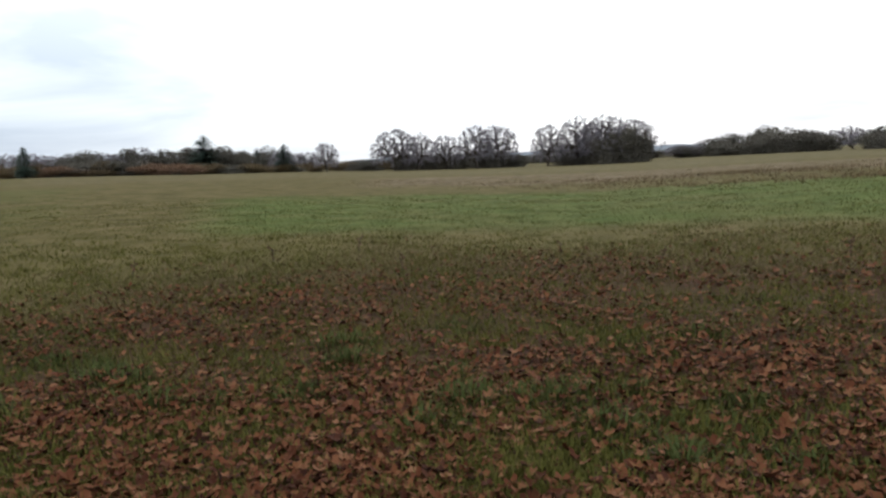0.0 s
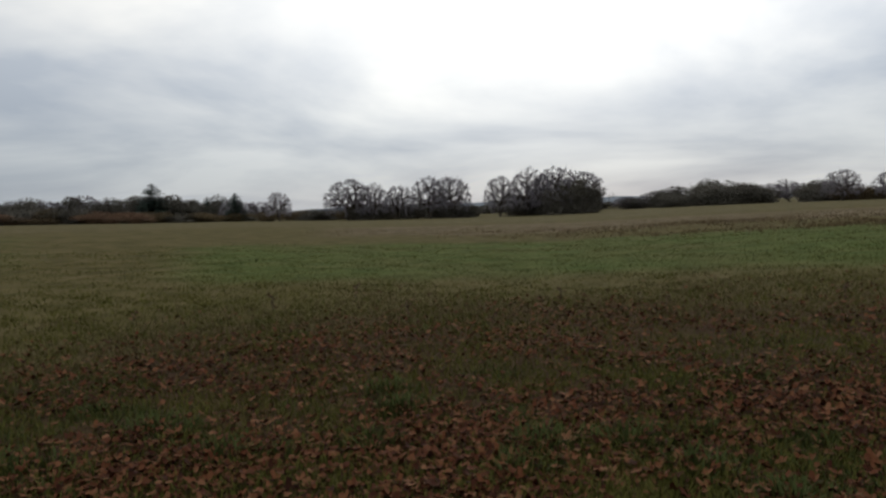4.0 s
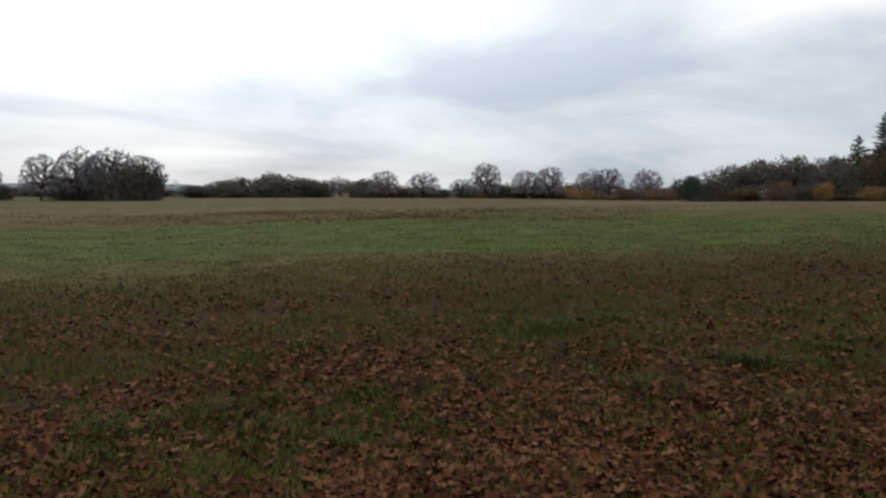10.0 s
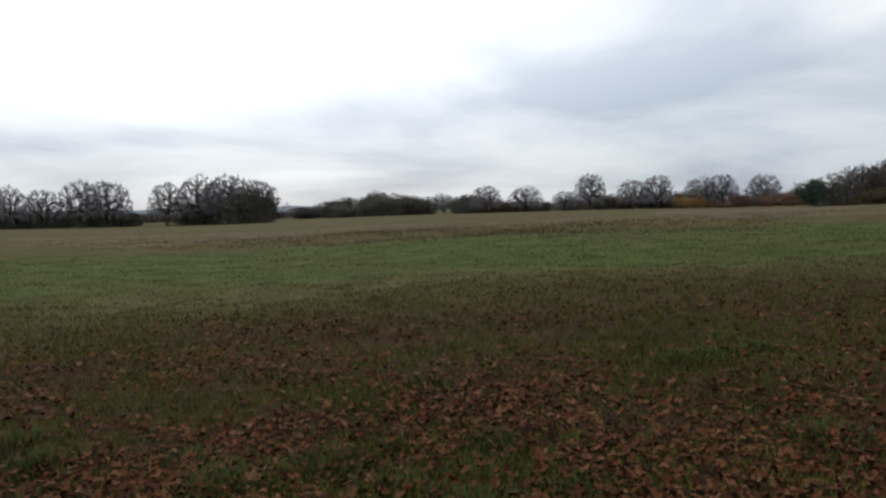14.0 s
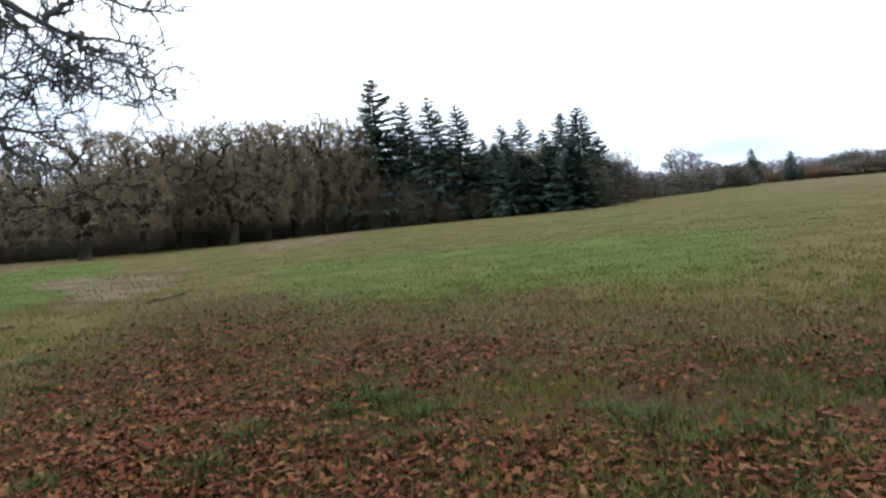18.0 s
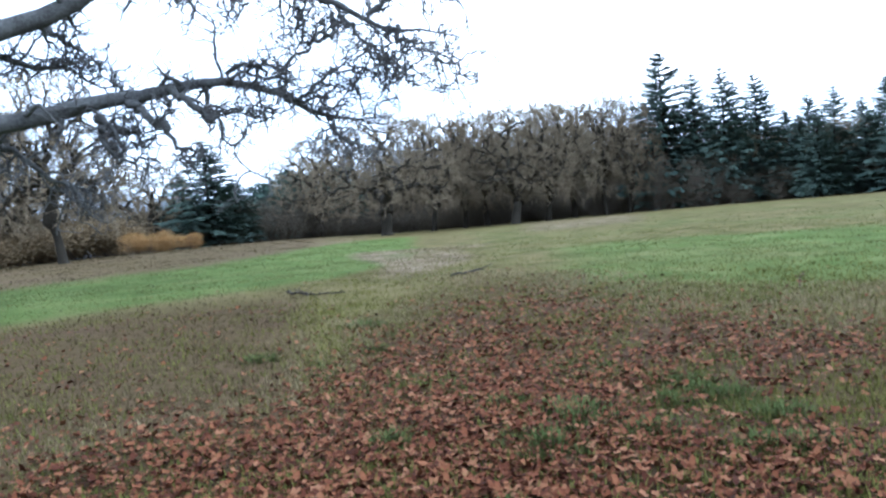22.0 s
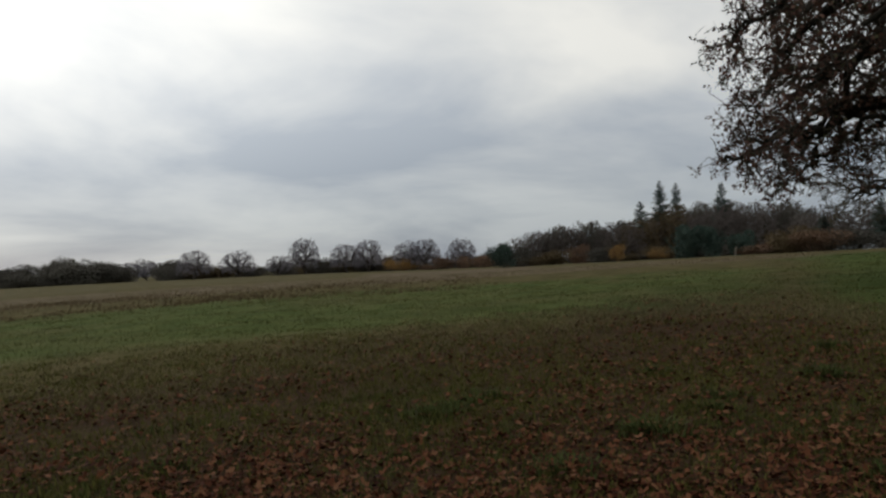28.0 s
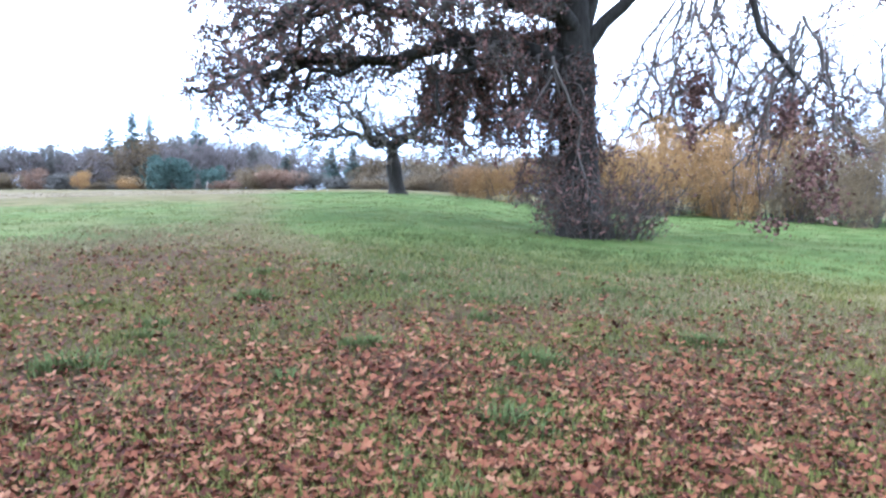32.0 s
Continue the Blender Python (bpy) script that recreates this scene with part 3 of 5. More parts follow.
def fir_tree(seed, height, width, label, group="", bare=0.05):
    """A conifer: straight trunk, uneven whorls of boughs that sag and lift at the tip, each with flat hanging needle sprays."""
    g = np.random.default_rng(seed)
    wood, green = Heap(), Heap()
    wood.tubes(bend([(0, 0, -0.1), (0, 0, height * 0.5), (g.normal(0, 0.006) * height, 0, height)], 7)[None], np.linspace(height * 0.017, height * 0.0015, 7)[None], 8)
    n = 430
    t = bare + (0.985 - bare) * (np.arange(n) + g.uniform(-4, 4, n)) / n
    t = np.clip(t + 0.008 * np.sin(t * 190), 0.02, 0.985)
    z = t * height
    reach = width * 0.56 * np.clip((1.0 - t) ** 0.64, 0.012, 1) * g.uniform(0.5, 1.3, n) * (0.6 + 0.4 * smooth(t / 0.22))
    a = g.uniform(0, 2 * np.pi, n)
    head = np.stack([np.cos(a), np.sin(a), 0.75 * t - 0.42], -1)
    pts = wander(g, np.stack([0 * z, 0 * z, z], -1), head, reach, 6, 0.05, (0, 0, 0.03))
    wood.tubes(pts, taper(0.012 * reach + 0.008, 0.003 + 0 * reach, 6), 3)
    p, d, r = sprout(g, pts, taper(reach, reach, 6), 34, 0.06, 1.0, 40)
    d[:, 2] = 0.5 * d[:, 2] - 0.28
    d = unit(d)
    ln = (0.17 * r + 0.016 * width) * g.uniform(0.5, 1.35, len(p))
    w = unit(np.cross(d, np.array([0, 0, 1.0])) + g.normal(0, 0.3, d.shape)) * (ln * 0.24)[:, None]
    tip = p + d * ln[:, None]
    mid = p + d * ln[:, None] * 0.5
    v = np.stack([p, mid + w, tip, mid - w - np.array([0, 0, 0.16]) * ln[:, None]], 1)
    i = np.arange(len(p))[:, None] * 4
    green.add(v, np.concatenate([i + [0, 1, 2], i + [0, 2, 3]], 0))
    ob = thing("fir_tree", label, "tree", group)
    part("trunk", wood.mesh("trunk", BARK, True), ob)
    part("crown", green.mesh("crown", NEEDLES), ob)
    return ob


def shrub(seed, width, height, mat, label, count=2600, leaf=0.14, stems=26, name="bush", group="", lumps=9, stem_mat=None):
    """A thicket: stems from the ground and leaf clumps with an uneven outline."""
    g = np.random.default_rng(seed)
    wood, green = Heap(), Heap()
    a = g.uniform(0, 2 * np.pi, stems)
    rad = width * 0.28 * np.sqrt(g.uniform(0, 1, stems))
    start = np.stack([np.cos(a) * rad, np.sin(a) * rad, np.full(stems, -0.08)], -1)
    head = np.stack([np.cos(a) * 0.45, np.sin(a) * 0.45, np.ones(stems)], -1)
    ln = height * g.uniform(0.5, 0.82, stems)
    pts = wander(g, start, head, ln, 6, 0.12, (0, 0, 0.03))
    rr = taper(0.006 * ln + 0.008, 0.003 + 0 * ln, 6)
    wood.tubes(pts, rr, 4)
    p, d, r = sprout(g, pts, rr, 9, 0.3, 1.0, 35)
    tw = wander(g, p, d, height * g.uniform(0.08, 0.2, len(p)), 4, 0.25, (0, 0, 0.0))
    wood.tubes(tw, taper(np.maximum(r * 0.6, 0.004), 0.003 + 0 * r, 4), 3)
    la = g.uniform(0, 2 * np.pi, lumps)
    c = np.stack([np.cos(la) * width * 0.36 * g.uniform(0.2, 1, lumps), np.sin(la) * width * 0.36 * g.uniform(0.2, 1, lumps), height * g.uniform(0.12, 0.73, lumps)], -1)
    size = np.stack([width * g.uniform(0.17, 0.3, lumps)] * 2 + [height * g.uniform(0.18, 0.3, lumps)], -1)
    which = g.integers(0, lumps, count)
    o = c[which] + unit(g.normal(size=(count, 3))) * (g.uniform(0.2, 1, count) ** 0.45)[:, None] * size[which]
    o = np.concatenate([o, tw[:, 1:].reshape(-1, 3) + g.normal(0, 0.05, (len(tw) * 3, 3))])
    o[:, 2] = np.maximum(o[:, 2], 0.04)
    v, t = leaf_quads(g, o, leaf)
    green.add(v, t)
    ob = thing(name, label, "bush", group)
    part("brushwood", wood.mesh("brushwood", stem_mat or TWIG, True), ob)
    part("foliage", green.mesh("foliage", mat), ob)
    return ob


def planted(template, az, r, scale=1.0, wide=None, turn=0.0, label="", drop=0.0):
    """A copy of a tree at a bearing and distance."""
    x, y, z = at(az, r, -drop)
    wide = wide or scale
    m = Matrix.Translation((x, y, z)) @ Matrix.Rotation(turn, 4, "Z") @ Matrix.Diagonal((wide, wide, scale, 1))
    ob = copy_thing(template, m @ Matrix.Diagonal((*[1 / c for c in template.scale], 1)))
    return tagged(ob, label=label)


def keep(template, az, r, scale=1.0, wide=None, turn=0.0):
    """Puts the template itself down."""
    x, y, z = at(az, r)
    wide = wide or scale
    template.matrix_basis = Matrix.Translation((x, y, z)) @ Matrix.Rotation(turn, 4, "Z") @ Matrix.Diagonal((wide, wide, scale, 1))


class Kind:
    """Templates of unit height 10 m; each is put down once itself, then copied."""

    def __init__(self, makers, tall, broad):
        self.makers, self.tall, self.broad, self.made, self.n = makers, tall, broad, {}, 0

    def put(self, az, r, top, width, label="", variant=None):
        """top: the crown's elevation as seen from the eye, width: degrees."""
        i = self.n % len(self.makers) if variant is None else variant
        self.n += 1
        x, y, z = at(az, r)
        tall = 1.6 + r * math.tan(radians(top)) - z
        broad = 2 * r * math.tan(radians(width / 2))
        sc, wd = tall / self.tall, broad / self.broad
        turn = (self.n * 2.399) % 6.283
        if i not in self.made:
            self.made[i] = self.makers[i]()
            keep(self.made[i], az, r, sc, wd, turn)
            return tagged(self.made[i], label=label)
        return planted(self.made[i], az, r, sc, wd, turn, label)


far_oaks = Kind([lambda s=s: bare_tree(s, 10, 11, 0.36, 560, 5, 0.045, fork=0.16, thin=2.6, low=0.08, core=0.35, bark=TWIG, moss=4200, moss_mat=TWIG_HAZED, label="bare round-crowned oak at the far edge of the meadow", group="far oaks") for s in (11, 12, 13, 14, 15)], 9.5, 9.2)
rise_oaks = Kind([lambda s=s: bare_tree(s, 10, 11, 0.3, 480, 5, 0.045, fork=0.16, thin=2.2, low=0.08, core=0.3, bark=TWIG, twig=TWIG_RISE, moss=3400, moss_mat=TWIG_RISE, label="bare brown tree of the mixed wood on the rise", group="trees of the rise") for s in (16, 17, 18)], 9.5, 9.2)
wood_oaks = Kind([lambda s=s: bare_tree(s, 10, 9, 0.24, 1050, 5, 0.03, fork=0.2, thin=1.35, bark=MOSSY, twig=TWIG_MOSS, low=0.06, core=0.3, moss=1500, label="bare mossy oak at the edge of the wood", group="oaks of the wood") for s in (21, 22, 23, 24)], 9.15, 7.4)
stout_oaks = Kind([lambda s=s: bare_tree(s, 10, 11, 0.36, 1150, 5, 0.026, fork=0.17, thin=1.25, bark=MOSSY, twig=TWIG_MOSS, low=0.1, core=0.3, moss=1500, label="stout old oak with mossy limbs before the wood", group="oaks of the wood") for s in (25, 26)], 9.15, 9.2)
firs = Kind([lambda s=s: fir_tree(s, 10, 4, "tall dark green fir with drooping boughs", "firs") for s in (31, 32, 33, 34)], 9.8, 3.5)
dark_bushes = Kind([lambda s=s: shrub(s, 6, 5, NEEDLES, "dark evergreen bush at the meadow's edge", 4200, 0.34, group="dark bushes", name="evergreen_bush") for s in (41, 42)], 4.4, 5.2)
ochre_bushes = Kind([lambda s=s: shrub(s, 6, 5, OCHRE, "ochre-leaved autumn thicket along the meadow edge", 7000, 0.17, group="ochre bushes", lumps=16) for s in (51, 52)], 4.4, 5.2)
russet_bushes = Kind([lambda s=s: shrub(s, 6, 5, RUSSET, "russet-brown autumn thicket below the trees", 5500, 0.22, group="russet bushes", lumps=15) for s in (61, 62)], 4.4, 5.2)
dun_bushes = Kind([lambda s=s: shrub(s, 6, 5, DUN, "dun leafless thicket at the edge of the trees", 5500, 0.24, group="dun scrub", lumps=16, name="scrub_bush") for s in (71, 72)], 4.4, 5.2)
olive_bushes = Kind([lambda s=s: shrub(s, 6, 5, OLIVE, "olive-brown scrub along the hedge", 5500, 0.26, group="olive scrub", lumps=16, name="scrub_bush") for s in (81, 82)], 4.4, 5.2)
brush = Kind([lambda s=s: shrub(s, 6, 5, BRUSH, "dark leafless undergrowth beneath the trees of the wood", 8000, 0.12, 60, group="wood undergrowth", lumps=16, name="undergrowth_bush") for s in (86, 87)], 4.4, 5.2)

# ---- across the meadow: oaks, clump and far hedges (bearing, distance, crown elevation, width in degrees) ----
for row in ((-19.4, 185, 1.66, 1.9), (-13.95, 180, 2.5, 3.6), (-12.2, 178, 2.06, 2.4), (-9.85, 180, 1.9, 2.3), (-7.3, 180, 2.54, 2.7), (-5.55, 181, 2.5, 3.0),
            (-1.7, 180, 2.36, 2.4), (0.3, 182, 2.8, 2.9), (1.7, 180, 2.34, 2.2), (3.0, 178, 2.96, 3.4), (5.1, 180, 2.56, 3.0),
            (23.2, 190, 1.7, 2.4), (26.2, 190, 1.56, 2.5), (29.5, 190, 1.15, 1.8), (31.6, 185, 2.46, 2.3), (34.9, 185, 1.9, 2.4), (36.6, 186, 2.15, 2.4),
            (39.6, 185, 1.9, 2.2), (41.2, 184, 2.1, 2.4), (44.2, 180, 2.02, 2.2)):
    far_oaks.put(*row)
for row in ((1.2, 184, 1.2, 2.6), (2.8, 176, 1.3, 2.8), (4.4, 176, 1.9, 2.6), (5.6, 177, 1.7, 2.2), (3.6, 183, 1.9, 2.6), (0.0, 183, 0.9, 2.4), (-13.2, 182, 0.5, 2.8), (-11.6, 182, 0.4, 2.4), (-9, 183, 0.4, 3), (-6.2, 183, 0.4, 3), (-4.4, 184, 0.2, 2.6)):
    olive_bushes.put(*row, "dark undergrowth below the clump of oaks")
for row in ((-43.3, 170, 2.5, 1.2), (-40.7, 175, 2.0, 1.2), (-28.7, 210, 2.5, 2.3), (-24.8, 215, 1.25, 0.9), (-22.7, 205, 1.66, 1.5)):
    firs.put(*row)

hedge = np.random.default_rng(5)


def belt(kinds, a0, a1, r, tops, width, step, wobble=0.25):
    """A run of trees or bushes between two bearings; tops: crown elevation from end to end."""
    n = max(2, int(abs(a1 - a0) / step))
    for i in range(n):
        f = (i + hedge.uniform(-0.3, 0.3)) / (n - 1)
        top = np.interp(f, np.linspace(0, 1, len(tops)), tops) + hedge.normal(0, wobble)
        k = kinds[int(hedge.integers(0, len(kinds)))]
        k.put(a0 + (a1 - a0) * f, r * hedge.uniform(0.96, 1.05), top, width * hedge.uniform(0.75, 1.3))


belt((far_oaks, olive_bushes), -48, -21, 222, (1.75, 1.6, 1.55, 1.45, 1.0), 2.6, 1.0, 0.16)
belt((dun_bushes, olive_bushes), -50, -5, 200, (0.35, 0.3, 0.1, -0.1), 2.6, 1.6, 0.12)
belt((russet_bushes, dun_bushes), -45, -30, 192, (0.75, 0.6, 0.5), 2.0, 1.3, 0.15)
belt((olive_bushes,), -18, 9, 260, (0.25, 0.25, 0.2), 3.4, 2.2, 0.06)
belt((olive_bushes, far_oaks), 8, 23, 215, (0.3, 0.9, 1.45, 0.95, 1.0, 1.2), 2.4, 1.0, 0.12)
belt((olive_bushes, dun_bushes), 21, 48, 200, (0.55, 0.6, 0.7, 0.7), 2.6, 1.3, 0.14)
belt((russet_bushes, ochre_bushes), 38.5, 46, 165, (0.35, 0.5, 0.85), 1.6, 1.2, 0.15)

# ---- the rise on the other side: mixed wood, firs and coloured scrub ----
dark_bushes.put(47.3, 105, 1.55, 2.0)
belt((rise_oaks, olive_bushes), 49, 71, 150, (2.1, 2.75, 2.8, 3.8, 3.9, 3.1), 2.8, 0.85, 0.18)
belt((rise_oaks, dun_bushes), 70, 100, 130, (2.9, 3.0, 3.4, 3.4), 4.0, 1.7, 0.25)
for row in ((58.4, 135, 4.3, 1.8), (59.9, 134, 5.8, 1.9), (61.1, 136, 5.55, 1.6), (64.4, 134, 5.4, 1.6), (74.6, 120, 3.6, 1.4), (76.2, 122, 3.8, 1.4), (71.0, 88, 2.55, 1.5)):
    firs.put(*row)
belt((rise_oaks, dun_bushes), 57.4, 66.4, 126, (2.9, 3.3, 3.4, 3.0), 2.6, 0.9, 0.25)
dark_bushes.put(61.8, 98, 2.4, 2.6)
dark_bushes.put(63.2, 97, 2.3, 2.2)
dark_bushes.put(65.6, 96, 1.75, 2.0)
belt((dun_bushes, russet_bushes, olive_bushes, olive_bushes), 48.5, 70, 114, (0.5, 0.8, 0.7, 0.9), 2.3, 1.5, 0.4)
belt((russet_bushes, ochre_bushes), 57, 60.4, 96, (0.8, 0.7), 1.7, 1.5, 0.25)
belt((russet_bushes, dun_bushes), 66.8, 70, 92, (0.7, 0.6), 2.0, 1.6, 0.25)
for row in ((77.6, 70, 0.9, 3.0), (81.6, 68, 1.2, 3.0), (83.8, 66, 1.5, 3.2)):
    dun_bushes.put(*row)
belt((dun_bushes, russet_bushes, olive_bushes), 69, 87, 74, (1.5, 1.7, 1.9), 3.4, 1.9, 0.3)

# ---- the hedge behind the great oak ----
hedge_ochre = Kind([lambda s=s: shrub(s, 6, 5, OCHRE, "dense ochre-leaved hedge behind the great oak", 15000, 0.10, 40, group="autumn hedge", lumps=20) for s in (91, 92, 93)], 4.4, 5.2)
hedge_dun = Kind([lambda s=s: shrub(s, 6, 5, DUN, "dense brown hedge thicket losing its leaves", 14000, 0.10, 40, group="autumn hedge", lumps=20) for s in (94, 95)], 4.4, 5.2)
for row in ((85.8, 46, 2.4, 4.6), (88.6, 44, 3.2, 5.0), (91.0, 44, 3.0, 5.0), (97.0, 39, 4.9, 6.0), (99.6, 38, 5.7, 6.5), (102.4, 38, 5.9, 6.5), (105.2, 37, 5.9, 6.5), (108.4, 37, 6.0, 6.5), (100.8, 35, 3.6, 5.0), (106.0, 34.5, 3.2, 5.0)):
    hedge_ochre.put(*row)
for row in ((94.0, 41, 4.4, 6.0), (111.8, 36, 5.4, 6.5), (115.5, 36, 5.6, 7.0), (120, 36, 5.2, 7.0), (125, 37, 5.2, 7.5), (113.6, 33, 3.8, 5.0)):
    hedge_dun.put(*row)
hedge_dun.put(110.2, 34.5, 3.4, 4.0)
hedge_trees = Kind([lambda s=s: bare_tree(s, 10, 9, 0.15, 620, 6, 0.04, fork=0.22, thin=1.0, bark=MOSSY, twig=TWIG_RISE, low=0.2, core=0.2, moss=420, moss_mat=RUSSET, group="hedge trees") for s in (96, 97)], 9.5, 8.0)
for row in ((104.6, 46, 16.0, 9.0), (100.8, 45, 15.0, 8.0), (109.4, 47, 13.6, 9.0), (114.6, 48, 12.4, 10.0), (120, 47, 14.0, 10.0)):
    hedge_trees.put(*row, "slender tree with the last orange leaves behind the autumn hedge")

# ---- the wood on the near side of the meadow ----
for row in ((-94.0, 60, 8.9, 11.5),  (-83.6, 66, 8.7, 8.6)):
    stout_oaks.put(*row)
for row in ((-99.0, 78, 7.6, 6.6), (-90.2, 69, 8.7, 6.4), (-87.6, 72, 8.1, 6.0), (-85.8, 74, 8.6, 7.0), (-81.0, 70, 8.6, 7.0), (-78.8, 74, 8.2, 6.4), (-76.4, 72, 8.6, 5.6), (-74.6, 74, 8.2, 4.8),
            (-91.6, 86, 8.4, 7.0), (-84.6, 90, 8.6, 7.0), (-80.0, 88, 8.4, 6.0), (-75.0, 92, 8.0, 6.0), (-70.5, 84, 6.8, 5.4), (-66.5, 80, 5.6, 5.0), (-63.2, 84, 4.8, 4.6), (-59.6, 84, 4.6, 4.6),
            (-117.7, 46, 13.0, 9.0), (-123.5, 56, 11.0, 9.0), (-121.0, 60, 9.5, 6.0), (-115.0, 64, 8.6, 6.0), (-111.6, 74, 6.4, 5.0)):
    wood_oaks.put(*row)
for row in ((-71.6, 76, 11.2, 5.4), (-69.4, 77, 9.3, 4.0), (-67.3, 76, 9.4, 4.2), (-65.1, 78, 8.6, 4.0), (-63.3, 82, 5.8, 3.0), (-61.7, 90, 6.6, 3.3), (-60.1, 88, 6.9, 3.2), (-58.4, 90, 5.9, 3.0),
            (-56.9, 84, 7.0, 3.6), (-55.6, 82, 7.25, 4.2), (-107.5, 66, 7.9, 5.4), (-105.6, 72, 5.0, 3.4), (-109.6, 74, 5.6, 3.4), (-101.3, 92, 5.5, 3.0), (-102.8, 94, 5.0, 3.4)):
    firs.put(*row)
belt((brush,), -100, -62, 90, (3.4, 3.8, 4.0, 3.6), 4.6, 1.5, 0.5)
belt((brush, wood_oaks), -100, -66, 104, (5.6, 6.4, 6.6, 6.0, 4.6), 5.0, 1.5, 0.3)
belt((brush,), -97, -74, 76, (0.9, 1.0, 0.9), 2.6, 2.6, 0.35)
belt((brush,), -74, -54, 78, (1.4, 1.6, 1.8, 2.2), 3.4, 1.8, 0.5)
belt((firs, brush), -72, -55, 76, (2.6, 3.2, 3.2, 3.0), 3.6, 1.1, 1.1)
belt((brush,), -98, -70, 80, (1.6, 1.9, 1.9, 1.8), 3.6, 1.6, 0.3)
belt((firs, dark_bushes), -106, -97, 86, (4.8, 5.0), 4.0, 1.3, 0.4)
for row in ((-66.6, 74, 1.6, 2.4), (-63.4, 78, 2.6, 2.4), (-58.9, 80, 2.1, 2.2), (-53.6, 112, 1.4, 2.2), (-52.3, 112, 1.3, 2.4), (-51.1, 114, 1.3, 2.2)):
    brush.put(*row)
belt((brush, wood_oaks, firs), -68, -53, 92, (3.4, 3.6, 3.8, 3.6), 3.2, 1.1, 0.8)
belt((brush,), -112, -100, 78, (3.8, 3.4), 4.4, 1.8, 0.4)
belt((brush, dun_bushes), -128, -111, 76, (4.4, 4.2, 3.6), 5.0, 1.8, 0.4)
belt((dun_bushes,), -128, -113, 58, (2.6, 2.4), 5.0, 2.4, 0.4)
for row in ((-55.3, 116, 3.3, 2.6), (-53.0, 118, 2.95, 3.4), (-50.9, 120, 1.8, 2.4), (-48.5, 140, 3.1, 3.4), (-46.5, 145, 2.1, 2.2)):
    far_oaks.put(*row)
belt((olive_bushes, far_oaks), -55, -44, 150, (1.4, 1.5, 1.6), 2.8, 1.2, 0.2)
for row in ((-50.2, 122, 1.6, 3.0), (-48.6, 125, 1.5, 3.0), (-46.8, 130, 1.4, 2.8), (-37.2, 200, 0.9, 3.2), (-35.4, 200, 0.9, 3.2), (-33.6, 200, 0.8, 3.0), (14.4, 205, 0.9, 3.0), (15.9, 205, 0.9, 3.0), (17.4, 205, 0.9, 3.0), (12.2, 205, 0.5, 3.0)):
    olive_bushes.put(*row)
ochre_bushes.put(-112.4, 52, 1.5, 3.0)
ochre_bushes.put(-110.4, 52.5, 1.4, 3.2)
ochre_bushes.put(-109.2, 52.5, 1.1, 2.0)


# ---- the great oak with withered leaves ----
OAK_AZ, OAK_R = 94.4, 20.0


